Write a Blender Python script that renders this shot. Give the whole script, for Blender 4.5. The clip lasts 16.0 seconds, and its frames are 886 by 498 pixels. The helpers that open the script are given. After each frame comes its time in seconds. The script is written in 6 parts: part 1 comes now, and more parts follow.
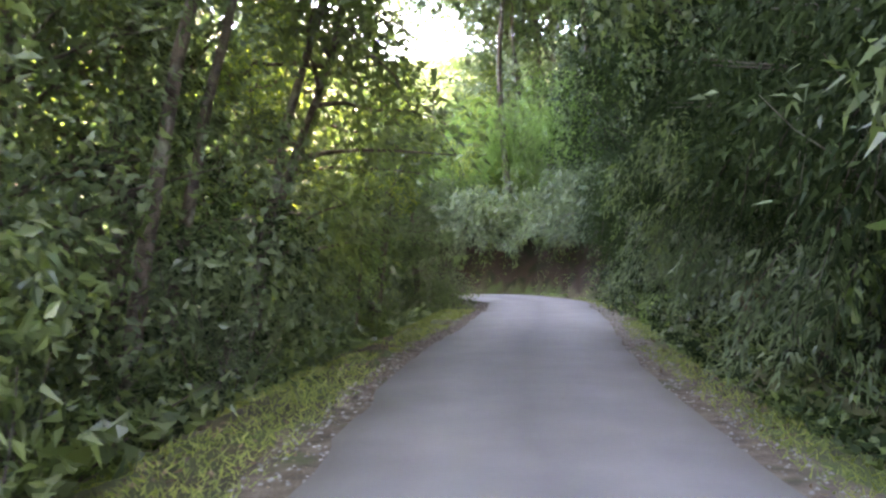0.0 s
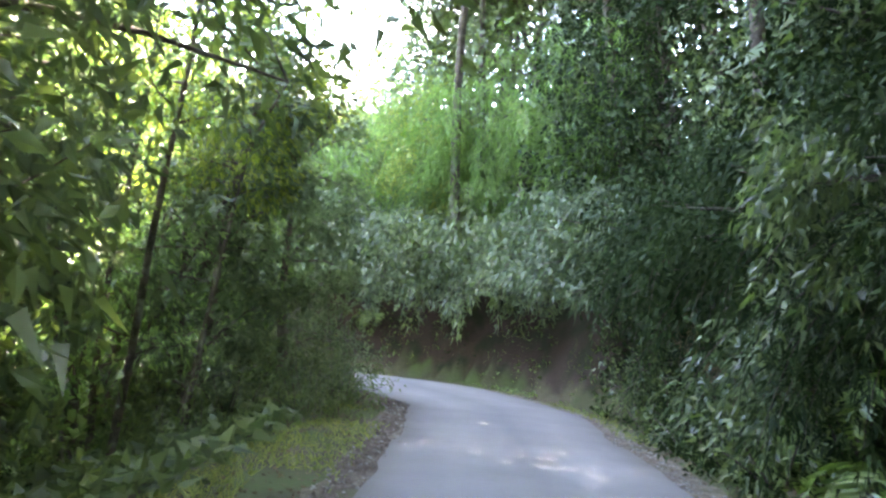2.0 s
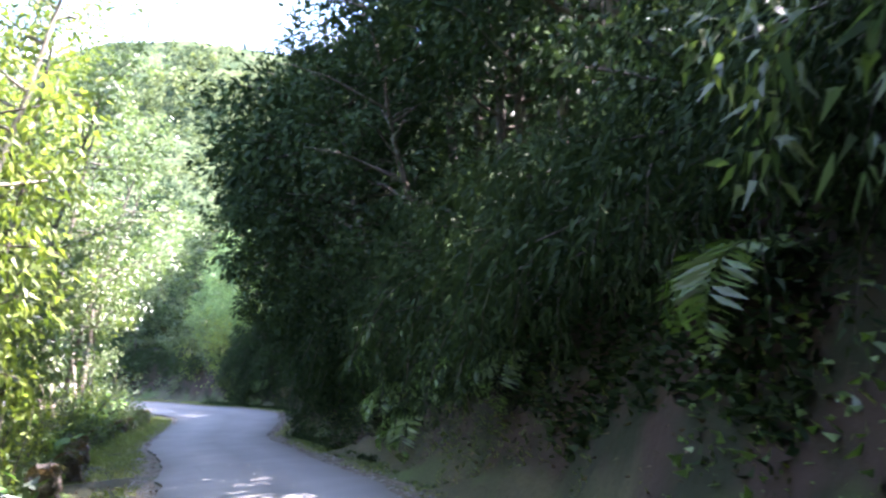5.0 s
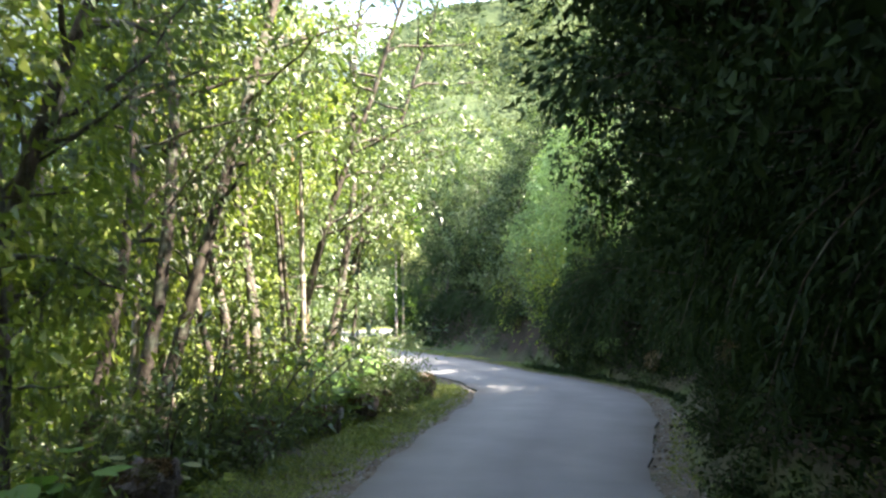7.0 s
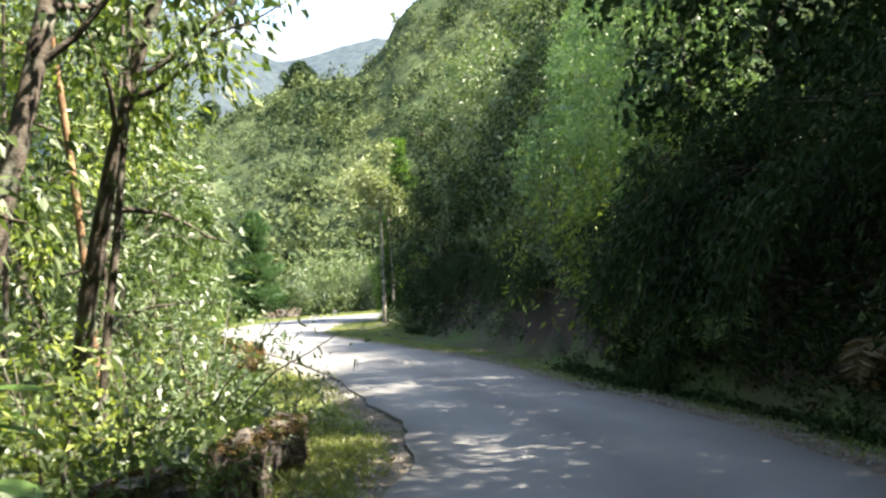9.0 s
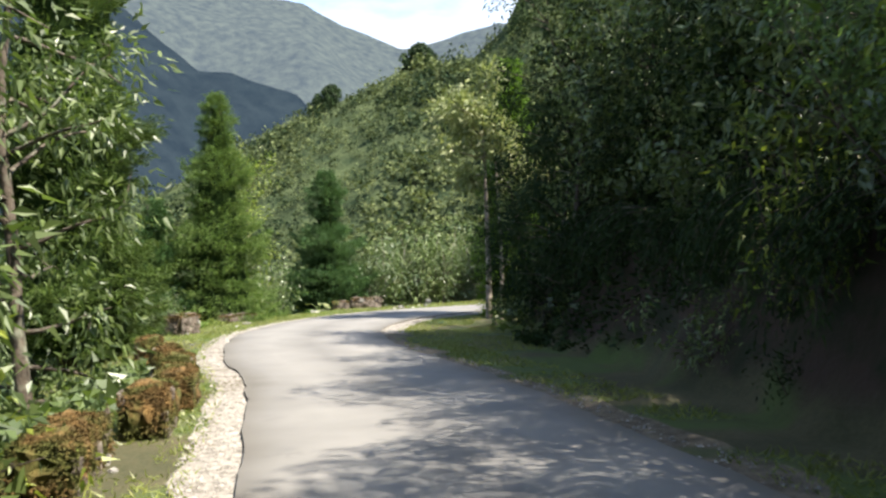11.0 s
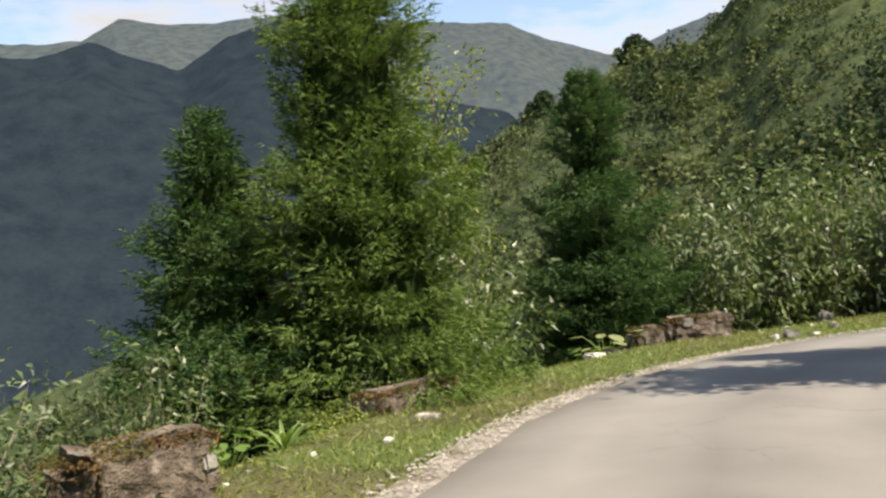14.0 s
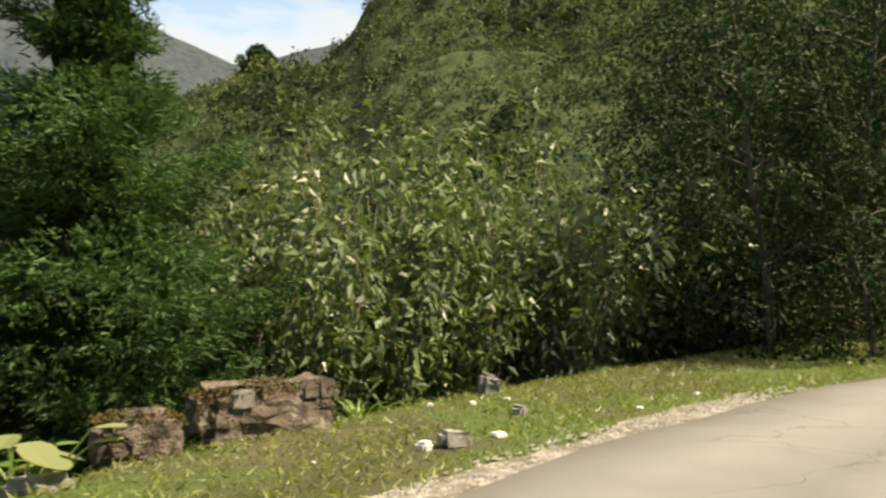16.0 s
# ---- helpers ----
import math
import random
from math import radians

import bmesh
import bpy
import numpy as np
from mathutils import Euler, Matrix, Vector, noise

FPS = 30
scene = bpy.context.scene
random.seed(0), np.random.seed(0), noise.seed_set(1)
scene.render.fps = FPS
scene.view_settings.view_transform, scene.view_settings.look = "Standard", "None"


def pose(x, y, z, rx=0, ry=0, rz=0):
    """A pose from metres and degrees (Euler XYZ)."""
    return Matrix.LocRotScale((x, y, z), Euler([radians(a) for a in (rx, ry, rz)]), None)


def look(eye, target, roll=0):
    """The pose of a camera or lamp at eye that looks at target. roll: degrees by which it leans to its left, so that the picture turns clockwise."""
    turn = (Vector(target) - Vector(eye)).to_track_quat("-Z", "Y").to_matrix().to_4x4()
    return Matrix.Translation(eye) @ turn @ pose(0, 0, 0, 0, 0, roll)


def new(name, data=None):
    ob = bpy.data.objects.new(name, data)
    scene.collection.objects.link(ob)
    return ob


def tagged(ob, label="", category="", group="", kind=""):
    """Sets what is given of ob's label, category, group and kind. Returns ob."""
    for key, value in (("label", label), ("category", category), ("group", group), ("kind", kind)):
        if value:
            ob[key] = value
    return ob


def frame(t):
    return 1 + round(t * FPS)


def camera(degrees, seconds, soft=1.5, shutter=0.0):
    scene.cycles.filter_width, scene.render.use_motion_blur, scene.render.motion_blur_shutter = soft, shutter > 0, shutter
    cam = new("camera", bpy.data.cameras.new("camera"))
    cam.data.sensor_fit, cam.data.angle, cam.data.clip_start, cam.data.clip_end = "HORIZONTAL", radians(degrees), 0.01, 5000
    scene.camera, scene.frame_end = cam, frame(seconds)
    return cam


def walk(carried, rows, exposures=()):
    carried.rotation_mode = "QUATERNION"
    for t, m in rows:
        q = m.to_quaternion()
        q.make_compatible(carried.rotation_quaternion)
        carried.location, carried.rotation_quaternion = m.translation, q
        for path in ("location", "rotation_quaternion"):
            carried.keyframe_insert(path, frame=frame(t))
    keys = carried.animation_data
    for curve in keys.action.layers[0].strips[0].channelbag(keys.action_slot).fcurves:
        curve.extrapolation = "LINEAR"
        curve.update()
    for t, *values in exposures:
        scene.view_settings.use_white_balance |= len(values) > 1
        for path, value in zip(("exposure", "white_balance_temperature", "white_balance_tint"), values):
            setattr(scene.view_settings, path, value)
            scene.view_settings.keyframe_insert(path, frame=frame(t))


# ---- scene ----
cam = camera(56.3, 16.0, soft=2.5, shutter=0.1)
PATH = [
    (0.0, pose(0.00, 0.00, 1.60, 90.60, -0.00, 0.00)),
    (0.5, pose(-0.06, 3.02, 1.57, 92.40, -3.13, -6.93)),
    (1.0, pose(0.09, 6.50, 1.54, 94.79, -3.41, -8.74)),
    (1.5, pose(0.26, 9.79, 1.51, 93.80, -3.43, -6.34)),
    (2.0, pose(0.56, 13.37, 1.57, 95.20, -6.04, -5.56)),
    (2.5, pose(0.99, 16.70, 1.65, 96.70, -1.97, -3.12)),
    (3.0, pose(1.47, 20.15, 1.60, 94.30, 1.73, -3.08)),
    (3.5, pose(2.00, 23.75, 1.59, 94.51, 1.72, -1.50)),
    (4.0, pose(2.40, 27.60, 1.57, 94.72, 1.70, 11.00)),
    (4.5, pose(2.05, 31.50, 1.56, 94.93, 1.69, 37.00)),
    (5.0, pose(-0.05, 34.65, 1.53, 95.14, 1.67, 63.00)),
    (5.5, pose(-3.32, 35.55, 1.43, 95.35, 1.66, 74.14)),
    (6.0, pose(-7.34, 36.71, 1.12, 97.04, 2.60, 80.44)),
    (6.5, pose(-11.17, 37.50, 0.84, 94.81, 5.93, 86.05)),
    (7.0, pose(-15.34, 38.10, 0.55, 92.68, -0.36, 85.60)),
    (7.5, pose(-18.81, 38.71, 0.32, 91.20, 3.23, 84.81)),
    (8.0, pose(-22.57, 39.39, 0.08, 91.20, 1.71, 84.97)),
    (8.5, pose(-25.81, 40.00, -0.13, 91.78, 1.84, 85.69)),
    (9.0, pose(-29.17, 40.73, -0.31, 91.61, 1.65, 87.77)),
    (9.5, pose(-32.34, 41.33, -0.44, 91.44, 1.46, 89.85)),
    (10.0, pose(-35.48, 41.60, -0.54, 91.26, 1.28, 91.93)),
    (10.5, pose(-38.75, 41.41, -0.64, 91.09, 1.09, 94.02)),
    (11.0, pose(-42.29, 40.88, -0.75, 90.92, 0.90, 96.10)),
    (11.5, pose(-46.22, 40.37, -0.89, 91.35, 0.90, 101.70)),
    (12.0, pose(-50.07, 39.42, -1.08, 92.70, 2.90, 107.11)),
    (12.5, pose(-53.27, 38.21, -1.22, 93.67, 3.19, 112.23)),
    (13.0, pose(-56.66, 36.69, -1.31, 92.79, 3.80, 112.78)),
    (13.5, pose(-59.42, 35.38, -1.33, 92.73, 2.40, 113.93)),
    (14.0, pose(-62.19, 34.57, -1.31, 92.73, 4.79, 111.48)),
    (14.5, pose(-64.42, 33.96, -1.32, 92.38, 3.90, 109.54)),
    (15.0, pose(-67.17, 33.56, -1.30, 92.18, 2.20, 104.97)),
    (15.5, pose(-70.17, 33.69, -1.45, 91.75, 2.20, 97.39)),
    (16.0, pose(-72.47, 34.04, -1.36, 92.41, 0.60, 84.55)),
]

walk(cam, PATH, exposures=[(0.0, 6.7, 7900, 33), (0.5, 6.8, 7300, 32), (1.5, 6.7, 7100, 29), (2.0, 6.8, 7050, 24), (2.5, 6.6, 7400, 24), (3.0, 6.45, 7500, 22), (5.5, 4.2, 5750, 30), (6.0, 3.95, 6500, 21), (6.5, 3.95, 6800, 16), (7.5, 3.85, 7050, 13), (8.5, 3.4, 7000, 11), (11.0, 2.2, 6900, 11), (12.0, 1.95, 7100, 12), (13.5, 1.45, 7400, 13), (14.0, 1.6, 7700, 13), (15.0, 1.9, 8500, 12), (15.5, 1.75, 9500, 11), (16.0, 1.7, 9200, 9)])

# ---- daylight ----
SUN_ELEVATION, SUN_AZIMUTH = 57.0, 16.0   # azimuth clockwise from +y
world = bpy.data.worlds.new("sky")
scene.world = world
world.use_nodes = True
wn, wl = world.node_tree.nodes, world.node_tree.links
wn.clear()
sky = wn.new("ShaderNodeTexSky")
sky.sky_type, sky.sun_disc = "NISHITA", False
sky.sun_elevation, sky.sun_rotation = radians(SUN_ELEVATION), radians(SUN_AZIMUTH)
sky.altitude, sky.air_density, sky.dust_density = 2000, 1.2, 1.0
coords = wn.new("ShaderNodeTexCoord")
stretch = wn.new("ShaderNodeMapping")
stretch.inputs["Scale"].default_value = (1.6, 1.6, 5.0)
puffs = wn.new("ShaderNodeTexNoise")
puffs.inputs["Scale"].default_value, puffs.inputs["Detail"].default_value = 2.2, 7
puffs.inputs["Roughness"].default_value = 0.55
cover = wn.new("ShaderNodeValToRGB")
cover.color_ramp.elements[0].position, cover.color_ramp.elements[1].position = 0.48, 0.66
shade = wn.new("ShaderNodeValToRGB")
shade.color_ramp.elements[0].position, shade.color_ramp.elements[1].position = 0.40, 0.75
shade.color_ramp.elements[0].color, shade.color_ramp.elements[1].color = (3.9, 4.15, 4.5, 1), (2.0, 2.15, 2.4, 1)
blend = wn.new("ShaderNodeMixRGB")
backing, sky_out = wn.new("ShaderNodeBackground"), wn.new("ShaderNodeOutputWorld")
backing.inputs["Strength"].default_value = 0.098
wl.new(coords.outputs["Generated"], stretch.inputs["Vector"])
wl.new(stretch.outputs["Vector"], puffs.inputs["Vector"])
wl.new(puffs.outputs["Fac"], cover.inputs["Fac"])
wl.new(puffs.outputs["Fac"], shade.inputs["Fac"])
wl.new(cover.outputs["Color"], blend.inputs["Fac"])
wl.new(sky.outputs["Color"], blend.inputs["Color1"])
wl.new(shade.outputs["Color"], blend.inputs["Color2"])
wl.new(blend.outputs["Color"], backing.inputs["Color"])
wl.new(backing.outputs["Background"], sky_out.inputs["Surface"])

sun = new("sun", bpy.data.lights.new("sun", "SUN"))
sun.data.energy, sun.data.angle, sun.data.color = 3.75, radians(0.6), (1.0, 0.94, 0.84)
se, sa = radians(SUN_ELEVATION), radians(SUN_AZIMUTH)
SUN_WAY = Vector((math.sin(sa) * math.cos(se), math.cos(sa) * math.cos(se), math.sin(se)))
sun.matrix_world = look(SUN_WAY * 100, (0, 0, 0))

# ---- materials ----
def material(name, low, high, rough=0.8, scale=3.0, fine=40.0, bump=0.3, third=None, third_at=0.62, third_scale=0.7, object_space=True, distance=0.02):
    """Two tones mixed by noise at two scales, an optional third tone in patches, with bump."""
    m = bpy.data.materials.new(name)
    m.use_nodes = True
    n, l = m.node_tree.nodes, m.node_tree.links
    b = n["Principled BSDF"]
    b.inputs["Roughness"].default_value = rough
    b.inputs["Specular IOR Level"].default_value = 0.25
    geo = n.new("ShaderNodeNewGeometry")
    big, small = n.new("ShaderNodeTexNoise"), n.new("ShaderNodeTexNoise")
    big.inputs["Scale"].default_value, big.inputs["Detail"].default_value = scale, 5
    small.inputs["Scale"].default_value, small.inputs["Detail"].default_value = fine, 3
    for t in (big, small):
        l.new(geo.outputs["Position"], t.inputs["Vector"])
    add = n.new("ShaderNodeMath")
    add.operation = "ADD"
    half = n.new("ShaderNodeMath")
    half.operation, half.inputs[1].default_value = "MULTIPLY_ADD", 0.5
    half.inputs[2].default_value = -0.25
    l.new(small.outputs["Fac"], half.inputs[0])
    l.new(big.outputs["Fac"], add.inputs[0])
    l.new(half.outputs[0], add.inputs[1])
    ramp = n.new("ShaderNodeValToRGB")
    ramp.color_ramp.elements[0].position, ramp.color_ramp.elements[1].position = 0.3, 0.7
    ramp.color_ramp.elements[0].color, ramp.color_ramp.elements[1].color = (*low, 1), (*high, 1)
    l.new(add.outputs[0], ramp.inputs["Fac"])
    colour = ramp.outputs["Color"]
    if third:
        patch = n.new("ShaderNodeTexNoise")
        patch.inputs["Scale"].default_value, patch.inputs["Detail"].default_value = third_scale, 6
        l.new(geo.outputs["Position"], patch.inputs["Vector"])
        pr = n.new("ShaderNodeValToRGB")
        pr.color_ramp.elements[0].position, pr.color_ramp.elements[1].position = third_at - 0.06, third_at + 0.06
        l.new(patch.outputs["Fac"], pr.inputs["Fac"])
        mix = n.new("ShaderNodeMixRGB")
        mix.inputs["Color2"].default_value = (*third, 1)
        l.new(pr.outputs["Color"], mix.inputs["Fac"])
        l.new(colour, mix.inputs["Color1"])
        colour = mix.outputs["Color"]
    l.new(colour, b.inputs["Base Color"])
    bm_ = n.new("ShaderNodeBump")
    bm_.inputs["Strength"].default_value, bm_.inputs["Distance"].default_value = bump, distance
    l.new(add.outputs[0], bm_.inputs["Height"])
    l.new(bm_.outputs["Normal"], b.inputs["Normal"])
    return m


def leaf_material(name, dark, light, translucent=0.35, gloss=0.06, rough=0.48, odd=None, odd_share=0.06):
    """Thin leaves: diffuse, light passing through, a little gloss; each leaf has its own tone."""
    m = bpy.data.materials.new(name)
    m.use_nodes = True
    n, l = m.node_tree.nodes, m.node_tree.links
    n.clear()
    out = n.new("ShaderNodeOutputMaterial")
    geo, info = n.new("ShaderNodeNewGeometry"), n.new("ShaderNodeObjectInfo")
    mix_r = n.new("ShaderNodeMath")
    mix_r.operation, mix_r.inputs[1].default_value = "MULTIPLY_ADD", 0.75
    part_r = n.new("ShaderNodeMath")
    part_r.operation, part_r.inputs[1].default_value = "MULTIPLY", 0.25
    l.new(info.outputs["Random"], part_r.inputs[0])
    l.new(geo.outputs["Random Per Island"], mix_r.inputs[0])
    l.new(part_r.outputs[0], mix_r.inputs[2])
    ramp = n.new("ShaderNodeValToRGB")
    e = ramp.color_ramp.elements
    e[0].color, e[1].color = (*dark, 1), (*light, 1)
    e[0].position, e[1].position = 0.05, 0.9
    if odd:
        x = e.new(1.0 - odd_share)
        e[2].color, e[2].position = (*odd, 1), 1.0
        x.color = (*light, 1)
    l.new(mix_r.outputs[0], ramp.inputs["Fac"])
    d, t, g = n.new("ShaderNodeBsdfDiffuse"), n.new("ShaderNodeBsdfTranslucent"), n.new("ShaderNodeBsdfGlossy")
    g.inputs["Roughness"].default_value = rough
    yellow = n.new("ShaderNodeMixRGB")
    yellow.blend_type, yellow.inputs["Fac"].default_value = "MULTIPLY", 1.0
    yellow.inputs["Color2"].default_value = (1.2, 1.3, 0.7, 1)
    l.new(ramp.outputs["Color"], d.inputs["Color"])
    l.new(ramp.outputs["Color"], yellow.inputs["Color1"])
    l.new(yellow.outputs["Color"], t.inputs["Color"])
    m1, m2 = n.new("ShaderNodeMixShader"), n.new("ShaderNodeMixShader")
    m1.inputs["Fac"].default_value, m2.inputs["Fac"].default_value = translucent, gloss
    l.new(d.outputs[0], m1.inputs[1])
    l.new(t.outputs[0], m1.inputs[2])
    l.new(m1.outputs[0], m2.inputs[1])
    l.new(g.outputs[0], m2.inputs[2])
    l.new(m2.outputs[0], out.inputs["Surface"])
    return m


ASPHALT = material("asphalt", (0.142, 0.139, 0.132), (0.178, 0.174, 0.165), 0.74, 0.9, 90, 0.35, (0.15, 0.146, 0.139), 0.68, 1.6, distance=0.006)


def road_wear(m):
    """Polished wheel tracks, darker middle and ragged edges, cracks and a few dark mended patches."""
    n, l = m.node_tree.nodes, m.node_tree.links
    b = n["Principled BSDF"]
    plain = b.inputs["Base Color"].links[0].from_socket
    geo, side = n.new("ShaderNodeNewGeometry"), n.new("ShaderNodeAttribute")
    side.attribute_name = "across"
    drift = n.new("ShaderNodeTexNoise")
    drift.inputs["Scale"].default_value, drift.inputs["Detail"].default_value = 0.35, 3
    l.new(geo.outputs["Position"], drift.inputs["Vector"])
    moved = n.new("ShaderNodeMath")
    moved.operation, moved.inputs[1].default_value = "MULTIPLY_ADD", 0.22
    l.new(drift.outputs["Fac"], moved.inputs[0])
    centred = n.new("ShaderNodeMath")
    centred.operation, centred.inputs[1].default_value = "SUBTRACT", 0.11
    l.new(side.outputs["Fac"], centred.inputs[0])
    l.new(centred.outputs[0], moved.inputs[2])
    track = n.new("ShaderNodeValToRGB")
    e = track.color_ramp.elements
    e[0].position, e[0].color = 0.0, (0.62, 0.60, 0.56, 1)
    e[1].position, e[1].color = 1.0, (0.62, 0.60, 0.56, 1)
    for at_, tone in ((0.10, 0.88), (0.26, 1.08), (0.42, 0.94), (0.5, 0.82), (0.58, 0.93), (0.74, 1.08), (0.90, 0.88)):
        e.new(at_).color = (tone, tone, tone, 1)
    l.new(moved.outputs[0], track.inputs["Fac"])
    crack, mask, thin = n.new("ShaderNodeTexVoronoi"), n.new("ShaderNodeTexNoise"), n.new("ShaderNodeMath")
    crack.feature, crack.inputs["Scale"].default_value = "DISTANCE_TO_EDGE", 1.1
    mask.inputs["Scale"].default_value = 0.3
    warp = n.new("ShaderNodeTexNoise")
    warp.inputs["Scale"].default_value, warp.inputs["Detail"].default_value = 1.6, 4
    shift = n.new("ShaderNodeMixRGB")
    shift.inputs["Fac"].default_value = 0.45
    l.new(geo.outputs["Position"], warp.inputs["Vector"])
    l.new(geo.outputs["Position"], mask.inputs["Vector"])
    l.new(geo.outputs["Position"], shift.inputs["Color1"])
    l.new(warp.outputs["Color"], shift.inputs["Color2"])
    l.new(shift.outputs["Color"], crack.inputs["Vector"])
    line_ = n.new("ShaderNodeValToRGB")
    line_.color_ramp.elements[0].color, line_.color_ramp.elements[1].color = (1, 1, 1, 1), (0, 0, 0, 1)
    line_.color_ramp.elements[0].position, line_.color_ramp.elements[1].position = 0.001, 0.009
    where = n.new("ShaderNodeValToRGB")
    where.color_ramp.elements[0].position, where.color_ramp.elements[1].position = 0.56, 0.68
    l.new(crack.outputs["Distance"], line_.inputs["Fac"])
    l.new(mask.outputs["Fac"], where.inputs["Fac"])
    thin.operation = "MULTIPLY"
    l.new(line_.outputs["Color"], thin.inputs[0])
    l.new(where.outputs["Color"], thin.inputs[1])
    worn, dark = n.new("ShaderNodeMixRGB"), n.new("ShaderNodeMixRGB")
    worn.blend_type, worn.inputs["Fac"].default_value = "MULTIPLY", 1.0
    l.new(plain, worn.inputs["Color1"])
    l.new(track.outputs["Color"], worn.inputs["Color2"])
    dark.inputs["Color2"].default_value = (0.085, 0.082, 0.078, 1)
    l.new(thin.outputs[0], dark.inputs["Fac"])
    l.new(worn.outputs["Color"], dark.inputs["Color1"])
    l.new(dark.outputs["Color"], b.inputs["Base Color"])


road_wear(ASPHALT)
SOIL = material("soil", (0.032, 0.036, 0.016), (0.075, 0.066, 0.036), 0.95, 0.8, 14, 0.6, (0.05, 0.075, 0.02), 0.52, 0.5, distance=0.05)


def by_steepness(m, steep, growth):
    """Bare earth of the colour steep shows where the ground is steep."""
    n, l = m.node_tree.nodes, m.node_tree.links
    b = n["Principled BSDF"]
    flat = b.inputs["Base Color"].links[0].from_socket
    geo, part_, ramp = n.new("ShaderNodeNewGeometry"), n.new("ShaderNodeSeparateXYZ"), n.new("ShaderNodeValToRGB")
    l.new(geo.outputs["Normal"], part_.inputs["Vector"])
    patch = n.new("ShaderNodeTexNoise")
    patch.inputs["Scale"].default_value = 0.9
    l.new(geo.outputs["Position"], patch.inputs["Vector"])
    add = n.new("ShaderNodeMath")
    add.operation = "MULTIPLY_ADD"
    add.inputs[1].default_value = 0.5
    l.new(patch.outputs["Fac"], add.inputs[0])
    l.new(part_.outputs["Z"], add.inputs[2])
    ramp.color_ramp.elements[0].position, ramp.color_ramp.elements[1].position = 0.78, 0.96
    ramp.color_ramp.elements[0].color, ramp.color_ramp.elements[1].color = (*steep, 1), (*steep, 1)
    l.new(add.outputs[0], ramp.inputs["Fac"])
    ramp.color_ramp.elements[0].color, ramp.color_ramp.elements[1].color = (1, 1, 1, 1), (0, 0, 0, 1)
    mix = n.new("ShaderNodeMixRGB")
    l.new(ramp.outputs["Color"], mix.inputs["Fac"])
    l.new(flat, mix.inputs["Color1"])
    tone = n.new("ShaderNodeValToRGB")
    tone.color_ramp.elements[0].position, tone.color_ramp.elements[1].position = 0.42, 0.62
    tone.color_ramp.elements[0].color, tone.color_ramp.elements[1].color = (*steep, 1), (*growth, 1)
    patch2 = n.new("ShaderNodeTexNoise")
    patch2.inputs["Scale"].default_value, patch2.inputs["Detail"].default_value = 1.7, 6
    l.new(geo.outputs["Position"], patch2.inputs["Vector"])
    l.new(patch2.outputs["Fac"], tone.inputs["Fac"])
    l.new(tone.outputs["Color"], mix.inputs["Color2"])
    l.new(mix.outputs["Color"], b.inputs["Base Color"])


by_steepness(SOIL, (0.040, 0.027, 0.020), (0.018, 0.022, 0.010))
GRAVEL = material("gravel", (0.10, 0.092, 0.08), (0.30, 0.28, 0.25), 0.9, 9, 60, 0.8, (0.10, 0.085, 0.06), 0.58, 2.0, distance=0.02)
DIRT = material("dirt", (0.05, 0.042, 0.03), (0.15, 0.125, 0.09), 0.95, 5, 40, 0.8, (0.06, 0.07, 0.03), 0.6, 1.2, distance=0.03)
PEBBLE = material("pebble", (0.15, 0.14, 0.125), (0.38, 0.36, 0.33), 0.85, 6, 60, 0.4)
GRASS = leaf_material("grass", (0.088, 0.128, 0.028), (0.225, 0.255, 0.066), 0.4, 0.04, odd=(0.24, 0.20, 0.08), odd_share=0.15)
BARK = material("bark", (0.035, 0.028, 0.022), (0.12, 0.10, 0.08), 0.95, 5, 40, 0.8, (0.16, 0.17, 0.13), 0.6, 3.0, distance=0.03)
PALE_BARK = material("pale_bark", (0.12, 0.10, 0.08), (0.34, 0.30, 0.25), 0.9, 4, 40, 0.6, (0.07, 0.08, 0.05), 0.58, 3.0, distance=0.02)
RUSSET_BARK = material("russet_bark", (0.11, 0.062, 0.033), (0.33, 0.20, 0.11), 0.9, 4, 40, 0.6, (0.07, 0.08, 0.05), 0.6, 3.0, distance=0.02)
MOSSY = material("mossy_stone", (0.05, 0.042, 0.034), (0.17, 0.14, 0.115), 0.95, 6, 45, 1.0, (0.21, 0.19, 0.16), 0.63, 6.5, distance=0.05)
MOSS = material("russet_moss", (0.055, 0.040, 0.015), (0.18, 0.108, 0.04), 1.0, 9, 90, 1.0, (0.07, 0.075, 0.02), 0.5, 2.5, distance=0.04)
STONE = material("stone", (0.10, 0.10, 0.095), (0.30, 0.29, 0.27), 0.85, 6, 50, 0.6, distance=0.02)
WHITE_STONE = material("white_stone", (0.45, 0.44, 0.41), (0.75, 0.74, 0.70), 0.8, 10, 60, 0.3)
LEAF = leaf_material("broad_leaf", (0.036, 0.065, 0.024), (0.124, 0.173, 0.049), 0.38, 0.055)
LEAF_BRIGHT = leaf_material("bright_leaf", (0.072, 0.120, 0.022), (0.252, 0.300, 0.054), 0.45, 0.035, odd=(0.27, 0.23, 0.08))
# Leaf tone darkened so that the bank's and forest's shade sits in the colour.
LEAF_DARK_SHADE = leaf_material("dark_shade_leaf", (0.010, 0.022, 0.010), (0.037, 0.062, 0.022), 0.12, 0.008)
LEAF_BLUE = leaf_material("grey_leaf", (0.040, 0.070, 0.035), (0.130, 0.180, 0.088), 0.3, 0.045)
LEAF_PALE = leaf_material("pale_leaf", (0.09, 0.125, 0.045), (0.28, 0.30, 0.15), 0.35, 0.03)
